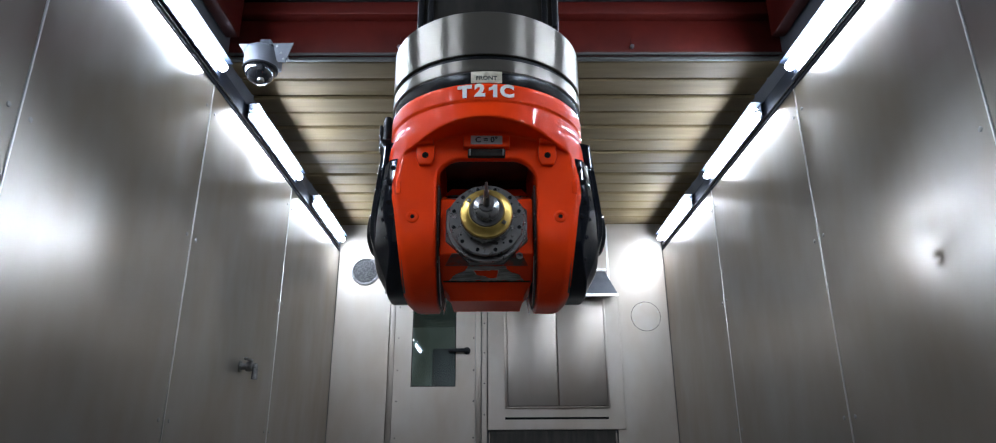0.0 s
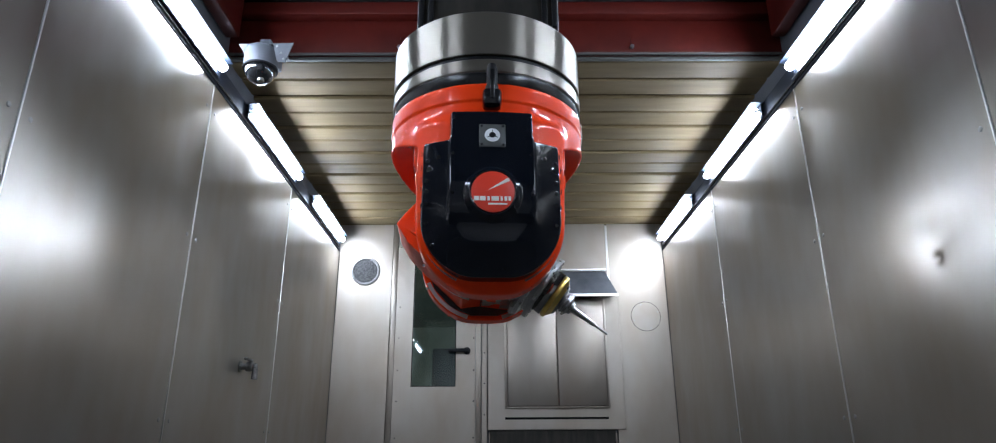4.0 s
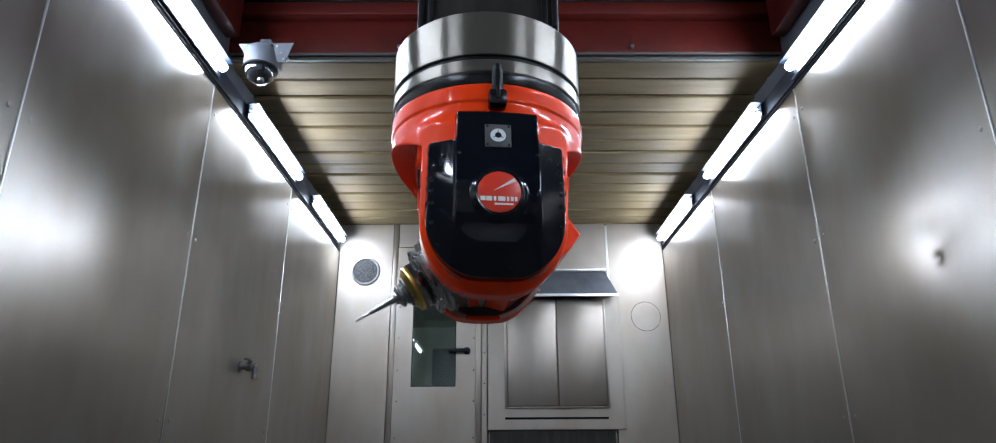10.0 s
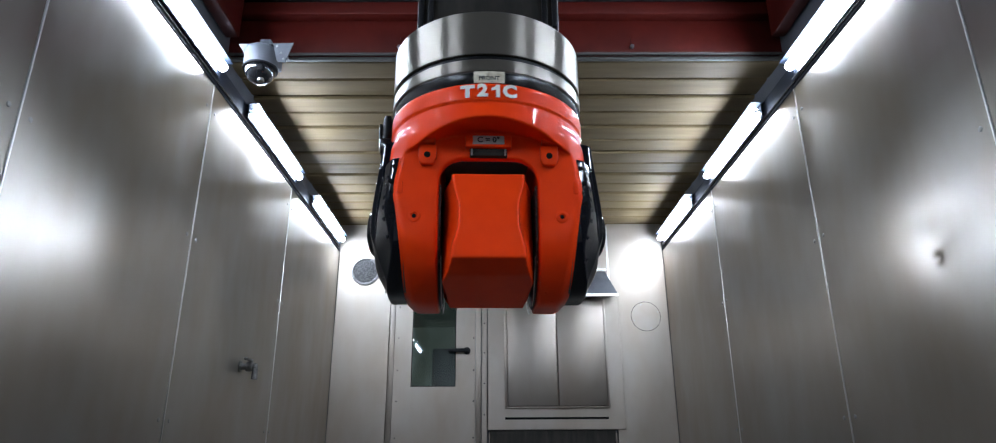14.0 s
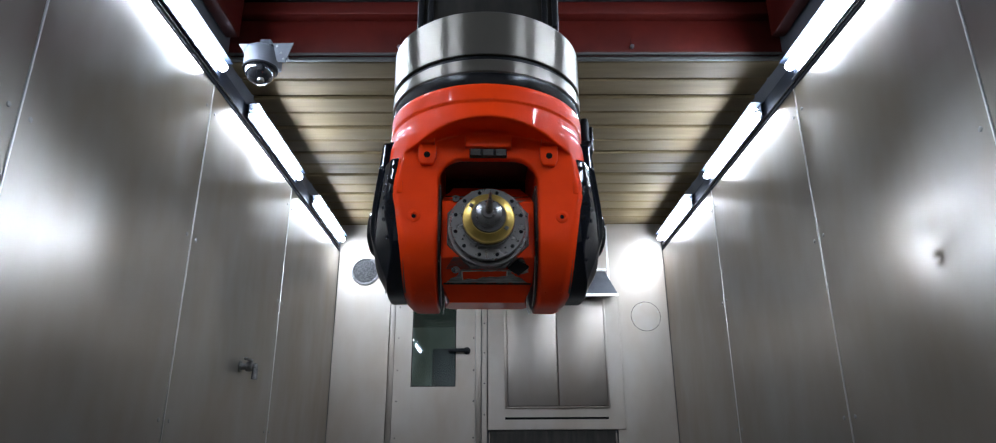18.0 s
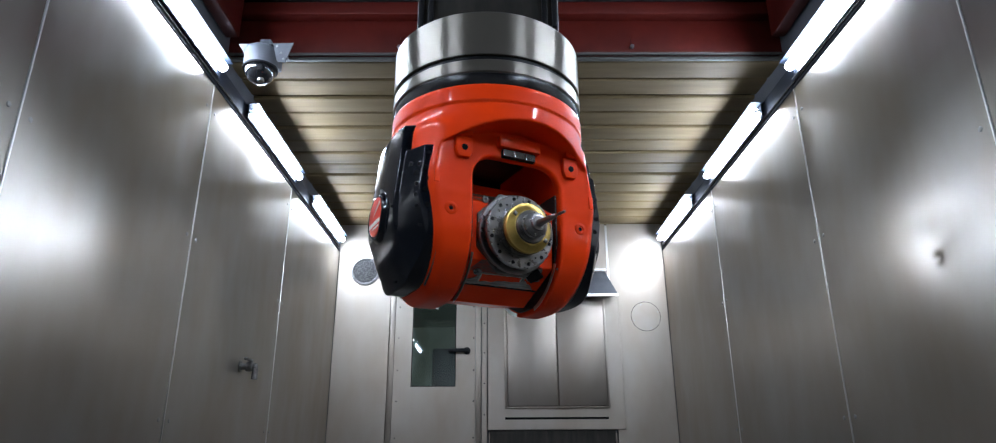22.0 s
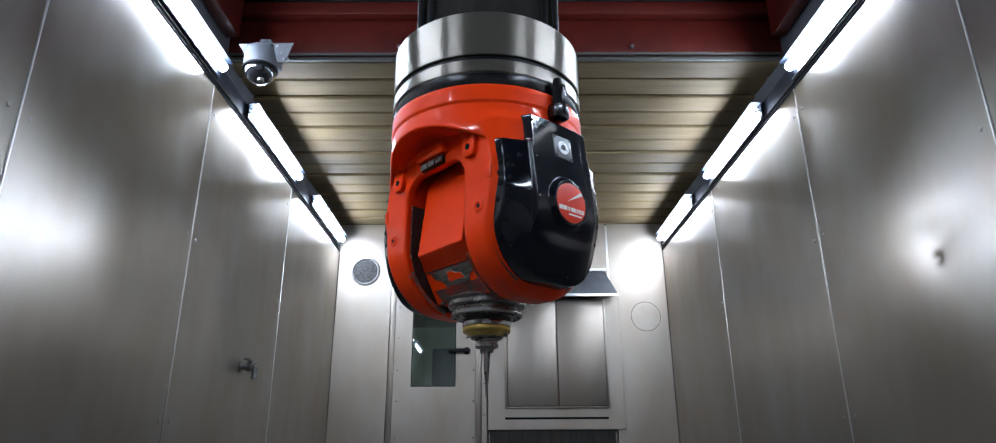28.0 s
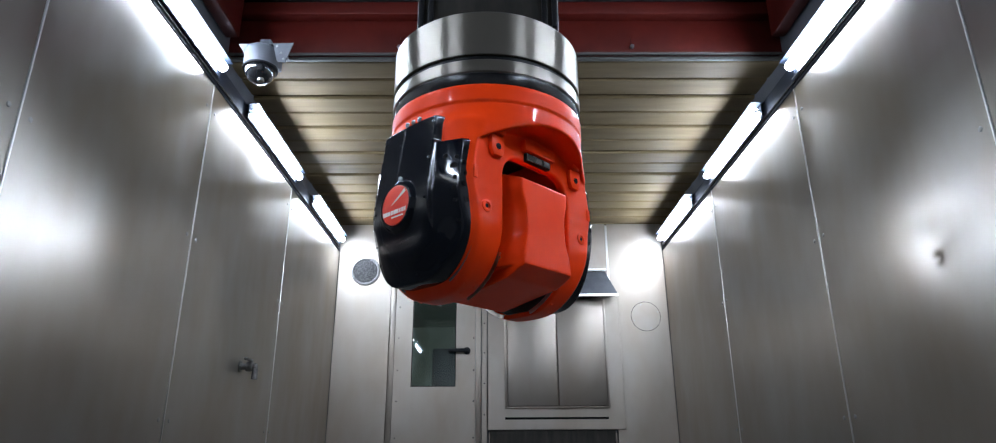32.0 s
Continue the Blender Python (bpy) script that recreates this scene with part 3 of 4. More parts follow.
def dome_camera():
    m = Matrix.Translation((-1.257, 3.17, 2.143))
    cam_thing = thing("dome_camera", lathe([(0, 0.112), (0.078, 0.112), (0.088, 0.104), (0.09, 0.098), (0.09, 0.004), (0.087, -0.004), (0.0, -0.004)], 40), CAMERA_GREY,
                      "white surveillance dome camera with a smoked dome", "camera", at=m)
    part("dome", lathe([(0.081, -0.004), (0.08, -0.02), (0.074, -0.044), (0.06, -0.066), (0.038, -0.082), (0.018, -0.089), (0, -0.09)], 40), LENS, cam_thing, "smoked glass dome")
    part("dome_ring", lathe([(0.081, 0.0), (0.0915, 0.0), (0.0915, -0.012), (0.081, -0.014)], 40), BLACK_MATT, cam_thing)
    part("eyeball", lathe([(0, -0.066), (0.018, -0.064), (0.02, -0.05), (0, -0.05)], 20, Matrix.Translation((0.015, -0.02, -0.026))), MACHINED, cam_thing, "lens behind the dome")
    part("mount_plate", box((-0.11, -0.058, 0.113), (0.12, 0.09, 0.12), 0.002), CAMERA_GREY, cam_thing, "white mounting plate")
    bm = prism([(0.075, 0.113), (0.185, 0.12), (0.15, -0.002), (0.108, 0.002)], 0.006)
    bmesh.ops.translate(bm, verts=bm.verts, vec=(0, -0.0645, 0))
    part("plate_flap", bm, CAMERA_GREY, cam_thing, "folded triangular bracket flap")
    part("mount_bar", box((-0.03, 0.02, 0.1205), (0.03, 0.235, 0.2), 0.004), CAMERA_GREY, cam_thing)
    for u, v in ((0.1, 0.098), (0.125, 0.055), (0.14, 0.018)):
        part("screw", SCREW_MESH, None, cam_thing, at=Matrix.Translation((u, -0.0645, v)) @ Matrix.Rotation(radians(90), 4, "X") @ Matrix.Scale(0.7, 4))


# ---- the machine ----
def ram():
    at = Matrix.Translation((HEAD.x, HEAD.y, HEAD.z))
    col = thing("machine_ram", box((-0.198, -0.2, 0.585), (0.21, 0.2, Z_CEIL - HEAD.z - 0.002), 0.012), RAM_DARK,
                "square dark machine ram carrying the milling head", "machine", at=at)
    for x in (-0.186, -0.158, 0.168, 0.197):
        part("guide_rail", box((x - 0.008, -0.212, 0.5912), (x + 0.008, -0.2005, Z_CEIL - HEAD.z - 0.01), 0.003), BLACK_MATT, col)
    part("flange_ring", lathe([(0.15, 0.455), (0.2795, 0.455), (0.2815, 0.457), (0.2815, 0.588), (0.279, 0.5905), (0.15, 0.5905)], 128), TURNED, col, "turned bright steel flange ring")
    part("groove", lathe([(0.2, 0.440), (0.274, 0.440), (0.274, 0.4548), (0.2, 0.4548)], 96), BLACK_MATT, col)
    part("lower_ring", lathe([(0.15, 0.402), (0.2795, 0.402), (0.2815, 0.404), (0.2815, 0.438), (0.2795, 0.4398), (0.15, 0.4398)], 128), TURNED, col, "narrow bright steel ring")


def yoke_field(x, y, z):
    ax, ay = np.abs(x), np.abs(y)
    r = np.hypot(x, y)
    rim = 0.2785 + 0.0035 * step(0.3135, 0.3165, z) + 0.055 * np.clip(0.3135 - z, 0, 0.06)
    collar = smax(smax(r - rim, z - 0.366, 0.006), 0.09 - z, 0.03)
    arch = 0.268 - 1.35 * x * x
    wide = 0.222 + 0.15 * (z + 0.16)
    arm = np.where(z > 0, ay - 0.19, np.hypot(y, z) - 0.19)
    arm = smax(arm, -0.183 - z, 0.012)
    wide = np.minimum(wide, 0.266)
    block = smax(smax(ax - wide, arm, 0.03), z - 0.255, 0.04)
    block = smax(block, (ax - wide + arm) * 0.7071 + 0.016, 0.008)
    block = smax(block, r - 0.306 + 0.027 * step(0.08, 0.27, z), 0.008)
    body = smin(collar, block, 0.04)
    body = smax(body, -smax(0.19 + 0.012 * (1 - step(-0.06, 0.1, z)) - ay, z - arch, 0.005), 0.004)
    gap = rbox2(x, z + 0.31, 0.131, 0.5, 0.065)
    body = smax(body, -gap, 0.009)
    room = smax(smax(ax - 0.1275, ay - 0.165, 0.01), z - 0.285, 0.01)
    return smax(body, -room, 0.006)


def cover_outline(y, z):
    ay = np.abs(y)
    low = (np.hypot(y / 0.177, z / 0.166) - 1) * 0.17
    low = smax(low, -0.156 - z, 0.01)
    main = np.where(z > 0.0, ay - 0.177, low)
    main = smax(main, z - 0.2, 0.006)
    tab = smax(smax(ay - 0.108, z - 0.278, 0.006), 0.05 - z, 0.01)
    return smin(main, tab, 0.006)


def cover_face(y, z):
    edge = -cover_outline(y, z)
    ay = np.abs(y)
    r = np.hypot(y, z - 0.04)
    plateau = (1 - step(0.1045, 0.1105, ay)) * step(-0.05, 0.02, z)
    low = 1 - step(-0.06, 0.07, z)
    flank = np.maximum(ay - 0.108, 0)
    return (0.279 - 0.11 * smax(z - 0.06, 0 * z, 0.04) - 0.5 * y * y + 0.03 * ((1 - low) * step(-0.002, 0.006, edge) + low * step(-0.01, 0.085, edge)) - 0.33 * flank * (1 - 0.3 * low)
            + 0.012 * plateau + 0.012 * (1 - step(0.058, 0.072, r)) - 0.004 * (1 - step(0.0525, 0.0555, r)) - 0.012 * step(0.0, 0.17, -z))


def cover_field(x, y, z):
    return smax(smax(cover_outline(y, z), x - cover_face(y, z), 0.005), 0.205 - x, 0.004)


def on_cylinder(bm, radius):
    """Bends flat work in the x-z plane round the turning axis; the front is at -y."""
    for v in bm.verts:
        a = v.co.x / radius
        rr = radius - v.co.y
        v.co = Vector((rr * math.sin(a), -rr * math.cos(a), v.co.z))
    return bm


def fork_head():
    head = thing("milling_head", None, None, "red fork milling head with black side covers", "machine", at=Matrix.Translation(HEAD))
    part("fork_housing", casting("fork_housing", yoke_field, (-0.32, -0.32, -0.22), (0.32, 0.32, 0.40), 0.0045, RED), None, head, "glossy red cast fork housing")
    part("band", lathe([(0.2, 0.3665), (0.276, 0.3665), (0.277, 0.368), (0.277, 0.4005), (0.2, 0.4005)], 128), RUBBER, head, "black seal band")
    bm = lathe([(0.2775, 0.3995), (0.2785, 0.4005), (0.2785, 0.4015), (0.27, 0.4015)], 96)
    part("band_edge", bm, DARK_STEEL, head)
    # writing on the collar
    bm = bmesh.new()
    for glyph, u in (("T", -0.0575), ("2", -0.0175), ("1", 0.0175), ("C", 0.0545)):
        if glyph in "2C":
            g = letters(glyph, 0.05, 0.0006, 0.0026)
            bmesh.ops.scale(g, verts=g.verts, vec=(1.06, 1, 0.97))
        elif glyph == "T":
            g = box((-0.0195, -0.0006, 0.0085), (0.0195, 0.0006, 0.0185))
            box((-0.0058, -0.0006, -0.0185), (0.0058, 0.0006, 0.0085), bm=g)
        else:
            g = prism([(0.0, -0.0185), (0.0108, -0.0185), (0.0108, 0.0185), (0.0015, 0.0185), (-0.0035, 0.0118), (-0.0115, 0.0085), (-0.0115, 0.0005), (0.0, 0.0045)], 0.0012)
            bmesh.ops.translate(g, verts=g.verts, vec=(0, -0.0006, 0))
        bmesh.ops.translate(g, verts=g.verts, vec=(u, 0, 0))
        me = bpy.data.meshes.new("glyph")
        g.to_mesh(me)
        g.free()
        bm.from_mesh(me)
        bpy.data.meshes.remove(me)
    bmesh.ops.subdivide_edges(bm, edges=[e for e in bm.edges if e.calc_length() > 0.02], cuts=2)
    for v in bm.verts:
        v.co.z += 0.341
    part("lettering", on_cylinder(bm, 0.2842), LETTER, head, "white type lettering")
    bm = box((-0.041, -0.001, 0.368), (0.041, 0.001, 0.402), 0.0)
    bmesh.ops.subdivide_edges(bm, edges=[e for e in bm.edges if e.calc_length() > 0.06], cuts=5)
    tag = part("sticker", on_cylinder(bm, 0.2792), CREAM, head, "worn cream sticker")
    bm = letters("FRONT", 0.017, 0.0003, 0.0004)
    for v in bm.verts:
        v.co.z += 0.381
    part("sticker_text", on_cylinder(bm, 0.2806), INK, tag)
    # front and back faces: lugs, bosses, name plate
    for turn in (0, 180):
        tm = Matrix.Rotation(radians(turn), 4, "Z")
        for sx in (-1, 1):
            cx = sx * 0.162
            bm = prism([(cx - 0.024, 0.225), (cx - 0.024, 0.185), (cx - 0.016, 0.168), (cx + 0.016, 0.168), (cx + 0.024, 0.185), (cx + 0.024, 0.225)], 0.02, bevel=0.004)
            bmesh.ops.translate(bm, verts=bm.verts, vec=(0, -0.203, 0))
            lug = part("lifting_lug", bm, RED, head, at=tm)
            part("lug_hole", tube_between(0.0085, 0.0085, 0, 0.003, 20, m=Matrix.Translation((cx, -0.2015, 0.194)) @ Matrix.Rotation(radians(90), 4, "X")), SLOT_DARK, lug)
            bm = box((cx - 0.02, -0.212, 0.226), (cx + 0.02, -0.18, 0.25), 0.005)
            part("lug_block", bm, RED, head, at=tm)
            boss = part("boss", lathe([(0.017, 0), (0.017, 0.002), (0.0145, 0.0035), (0.009, 0.0035), (0.008, 0.001), (0, 0.001)], 28,
                        Matrix.Translation((sx * 0.192, -0.1895, 0.026)) @ Matrix.Rotation(radians(90), 4, "X")), RED, head, at=tm)
            part("boss_hole", tube_between(0.0055, 0.0055, 0, 0.0015, 16, m=Matrix.Translation((sx * 0.192, -0.1895, 0.026)) @ Matrix.Rotation(radians(90), 4, "X")), SLOT_DARK, boss)
            part("side_notch", box((sx * 0.2315 - 0.007, -0.1925, 0.09), (sx * 0.2315 + 0.007, -0.186, 0.125), 0.002), RED, head, at=tm)
            for zz in (-0.09, -0.03, 0.04, 0.11):
                part("rim_screw", lathe([(0.004, 0), (0.003, 0.0015), (0, 0.0015)], 8, Matrix.Translation((sx * 0.1265, -0.17, zz)) @ Matrix.Rotation(radians(-90 * sx), 4, "Y")), SCREW, head, at=tm)
        bracket = part("plate_bracket", box((-0.062, -0.209, 0.216), (0.062, -0.18, 0.25), 0.004), RED, head, at=tm)
        bar = part("stop_bar", box((-0.05, -0.2, 0.192), (0.05, -0.168, 0.2155), 0.003), RAM_DARK, head, "dark steel stop bar", at=tm)
        for u in (-0.0445, 0.0445) if turn == 0 else (-0.034, 0.0, 0.034):
            w = 0.0025 if turn == 0 else 0.0145
            part("bar_pad", box((u - w, -0.2022, 0.194), (u + w, -0.1995, 0.2135), 0.001, 1), SCREW if turn == 0 else POLISHED, bar)
        if turn == 0:
            plate = part("name_plate", box((-0.042, -0.2112, 0.2225), (0.042, -0.2092, 0.2475), 0.001, 1), GREY_PLATE, head, "grey angle plate with black figures")
            bm = letters("C = 0\u00b0", 0.022, 0.0004, 0.0006)
            bmesh.ops.translate(bm, verts=bm.verts, vec=(0, -0.2118, 0.2345))
            part("plate_text", bm, INK, plate)
    # dark lining inside the fork
    for sx in (-1, 1):
        lo, hi = sorted((sx * 0.1295, sx * 0.1245))
        prof = [(-0.172, 0.12), (-0.172, -0.02), (-0.15, -0.09), (-0.1, -0.145), (-0.04, -0.17), (0.04, -0.17), (0.1, -0.145), (0.15, -0.09), (0.172, -0.02), (0.172, 0.12)]
        bm = prism(prof, hi - lo, "x")
        bmesh.ops.translate(bm, verts=bm.verts, vec=(lo, 0, 0))
        part("lining", bm, LINING, head, "black inner lining")
        lo, hi = sorted((sx * 0.163, sx * 0.156))
        part("lining", box((-0.1265, lo, 0.196), (0.1265, hi, 0.272), 0.001, 1), LINING, head)
    part("lining", box((-0.1265, -0.1635, 0.273), (0.1265, 0.1635, 0.283), 0.001, 1), LINING, head)
    # wiper plates along the inner lower edges of the arms, screws in the arm ends
    for sx in (-1, 1):
        for sy in (-1, 1):
            outline = [(sy * r * math.cos(radians(a)), -r * math.sin(radians(a))) for r, angles in ((0.1875, range(24, 75, 5)), (0.1765, range(74, 23, -5))) for a in angles]
            bm = prism(outline, 0.0016, "x")
            bmesh.ops.translate(bm, verts=bm.verts, vec=(sx * 0.1215 - 0.0008, 0, 0))
            part("wiper_plate", bm, STEEL_EDGE, head, "thin worn steel wiper plate")
            for u, a in ((0.152, 56), (0.19, 56), (0.171, 66)):
                m = Matrix.Translation((sx * u, sy * 0.1895 * math.cos(radians(a)), -0.1895 * math.sin(radians(a)))) @ Matrix.Rotation(radians(sy * (-90 - a)), 4, "X")
                part("arm_screw", lathe([(0.004, 0), (0.004, 0.0016), (0.0026, 0.002), (0, 0.002)], 12), RED, head, at=m)
    # side covers
    cover_mesh = casting("side_cover", cover_field, (0.19, -0.2, -0.18), (0.36, 0.2, 0.30), 0.0027, BLACK)
    for turn, front in ((0, False), (180, True)):
        m = Matrix.Rotation(radians(turn), 4, "Z")
        cover = part("side_cover", cover_mesh, None, head, "glossy black domed side cover", at=m)
        fx = float(cover_face(np.array(0.0), np.array(0.04)))
        px = Matrix.Translation((fx - 0.003, 0, 0.04)) @ Matrix.Rotation(radians(90), 4, "Y") @ Matrix.Rotation(radians(90), 4, "Z")
        disc = part("badge", lathe([(0, 0.0042), (0.051, 0.004), (0.0525, 0.0034), (0.0525, 0.0)], 56, px), DISC_RED, cover, "round orange-red badge")
        beam = prism([(-0.014, 0.002), (0.041, 0.028), (0.036, 0.036)], 0.0012)
        bars = beam
        for u0, u1, v0, v1 in ((-0.046, -0.034, -0.024, -0.013), (-0.032, -0.018, -0.024, -0.013), (-0.014, -0.008, -0.024, -0.013), (-0.004, 0.014, -0.024, -0.013),
                               (0.018, 0.023, -0.024, -0.013), (0.027, 0.034, -0.024, -0.013), (0.037, 0.043, -0.024, -0.013), (-0.012, 0.034, -0.034, -0.03)):
            box((u0, 0, v0), (u1, 0.0012, v1), bm=bars)
        part("badge_marks", bars, LETTER, cover, "pale marks", at=Matrix.Translation((fx + 0.0022, 0, 0.04)) @ Matrix.Rotation(radians(90), 4, "Z"))
        # ribbed seal strip under the cover's lower edge
        for side in (-1, 1):
            strip = bmesh.new()
            for i in range(26):
                a = radians(24 + 1.5 * i)
                tm = Matrix.Translation((0.0, side * 0.1805 * math.cos(a), -0.1695 * math.sin(a))) @ Matrix.Rotation(-side * a, 4, "X")
                bmesh.ops.create_cube(strip, size=1.0, matrix=tm @ Matrix.Translation((0.213, 0, 0)) @ Matrix.Diagonal((0.012, 0.007, 0.0032, 1)))
            part("seal_strip", strip, PLATE_DARK, cover, "grey ribbed seal strip")
        # screws set in the cover's rim
        for yy, zz, rr in [(s * 0.1615, z, 0.0072) for s in (-1, 1) for z in (0.142, 0.086, 0.058, 0.028, -0.02)] + [(s * 0.156, 0.117, 0.0115) for s in (-1, 1)] + [(s * 0.133, 0.148, 0.008) for s in (-1, 1)] + \
                [(s * 0.098, z, 0.005) for s in (-1, 1) for z in (0.255, 0.15, 0.04)] + [(0.03, -0.135, 0.006), (-0.145, -0.075, 0.006)]:
            xx = float(cover_face(np.array(yy), np.array(zz)))
            dx = (float(cover_face(np.array(yy + 0.004), np.array(zz))) - float(cover_face(np.array(yy - 0.004), np.array(zz)))) / 0.008
            lean = Matrix.Translation((xx - 0.0012, yy, zz)) @ Matrix.Rotation(-math.atan(max(-1.2, min(1.2, dx))), 4, "Z") @ Matrix.Rotation(radians(90), 4, "Y")
            hole = part("cover_screw", lathe([(rr, 0), (rr, 0.0016), (rr * 0.8, 0.002), (rr * 0.72, 0.0014)], 16, lean), BLACK, cover)
            part("screw_bore", lathe([(rr * 0.74, 0), (rr * 0.74, 0.0015), (0, 0.0015)], 14, lean), SLOT_DARK, hole)
        for sy in (-1, 1):
            for dx, zz in ((0.0, 0.17), (0.008, 0.128), (0.0, 0.1), (0.008, 0.07), (0.0, 0.03)):
                part("edge_hole", lathe([(0.0068, 0), (0.0066, 0.0006), (0, 0.0006)], 14,
                     Matrix.Translation((0.249 + dx, sy * 0.1768, zz)) @ Matrix.Rotation(radians(-90 * sy), 4, "X")), SLOT_DARK, cover)
        if front:
            ex = float(cover_face(np.array(0.0), np.array(0.2)))
            tm = Matrix.Translation((ex, 0, 0.2)) @ Matrix.Rotation(-math.atan(0.11), 4, "Y")
            part("emblem_plate", box((-0.006, -0.033, -0.033), (0.003, 0.033, 0.033), 0.002), PLATE_DARK, cover, "square grey plate with a white dial", at=tm)
            up = tm @ Matrix.Translation((0.003, 0, 0)) @ Matrix.Rotation(radians(90), 4, "Y")
            part("dial", lathe([(0, 0.0015), (0.019, 0.0015), (0.0195, 0)], 32), WHITE, cover, "round white dial", at=up)
            part("dial_hub", lathe([(0, 0.0035), (0.007, 0.0033), (0.0085, 0.0012)], 20), BLACK_MATT, cover, at=up)
            for a in (90, 210, 330):
                part("dial_spoke", box((0.0015, 0.006, -0.0009), (0.0022, 0.015, 0.0009)), INK, cover, at=tm @ Matrix.Translation((0.003, 0, 0)) @ Matrix.Rotation(radians(a), 4, "X"))
            for sy in (-1, 1):
                for sz in (-1, 1):
                    part("plate_screw", lathe([(0.0035, 0), (0.003, 0.0015), (0, 0.0015)], 10), BLACK_MATT, cover, at=up @ Matrix.Translation((sz * 0.027, sy * 0.027, 0)))
            # cable plug on the collar above the cover
            bm = box((0.272, -0.024, 0.285), (0.318, 0.024, 0.332), 0.009)
            plug = part("cable_plug", bm, RUBBER, head, "black angled cable plug", at=m)
            bm = lathe([(0.017, 0.325), (0.017, 0.345), (0.0145, 0.35), (0.0145, 0.395), (0.011, 0.41), (0, 0.412)], 24, Matrix.Translation((0.297, 0, 0)))
            part("plug_nut", bm, BLACK_MATT, plug)
            part("plug_latch", box((0.312, -0.006, 0.30), (0.322, 0.006, 0.385), 0.003), RUBBER, plug)
        else:
            for yy in (-0.025, 0, 0.025):
                part("collar_bolt", lathe([(0.0075, 0), (0.0075, 0.004), (0.004, 0.005), (0.004, 0.002), (0, 0.002)], 16,
                     Matrix.Translation((0.279, yy, 0.292)) @ Matrix.Rotation(radians(90), 4, "Y")), DARK_STEEL, head)
            part("cover_button", lathe([(0.007, 0), (0.006, 0.004), (0, 0.005)], 16, Matrix.Translation((float(cover_face(np.array(0.0), np.array(0.115))), 0, 0.115)) @ Matrix.Rotation(radians(90), 4, "Y")), GREY_PLATE, cover)
    return head


def spindle_field(x, y, z):
    ax, ay = np.abs(x), np.abs(y)
    wide = 0.122 - 0.03 * step(0.09, 0.24, z) - 0.016 * step(0.12, 0.21, z) * (1 - step(0.02, 0.1, ay))
    d = smax(ax - wide, z - 0.223, 0.005)
    d = smax(d, (ay * 0.918 + z * 0.3966) - 0.1958, 0.003)
    # leaning cheeks over an overhang on each side, then the chamfer down to the nose
    d = smax(d, ay * 0.9916 + z * 0.1296 - 0.1619, 0.003)
    under = ay * 0.6365 - z * 0.7713 - 0.1347
    d = smax(d, smin(under, (ay * 0.871 - z * 0.49) - 0.1450, 0.001), 0.002)
    d = smax(d, -0.158 - z, 0.003)
    lim = np.where(y < 0, 0.102 + 0.017 * np.clip((z + 0.036) / 0.15, 0, 1) + 0.02 * np.clip((-0.036 - z) / 0.034, 0, 1),
                   0.122 - 0.024 * np.clip((z + 0.0695) / 0.0295, 0, 1))
    d = smax(d, np.minimum(ax - lim, ay - 0.115), 0.002)
    d = smax(d, (ax + ay) * 0.7071 - 0.188 - 0.0145 * step(-0.13, -0.06, z), 0.003)
    return d


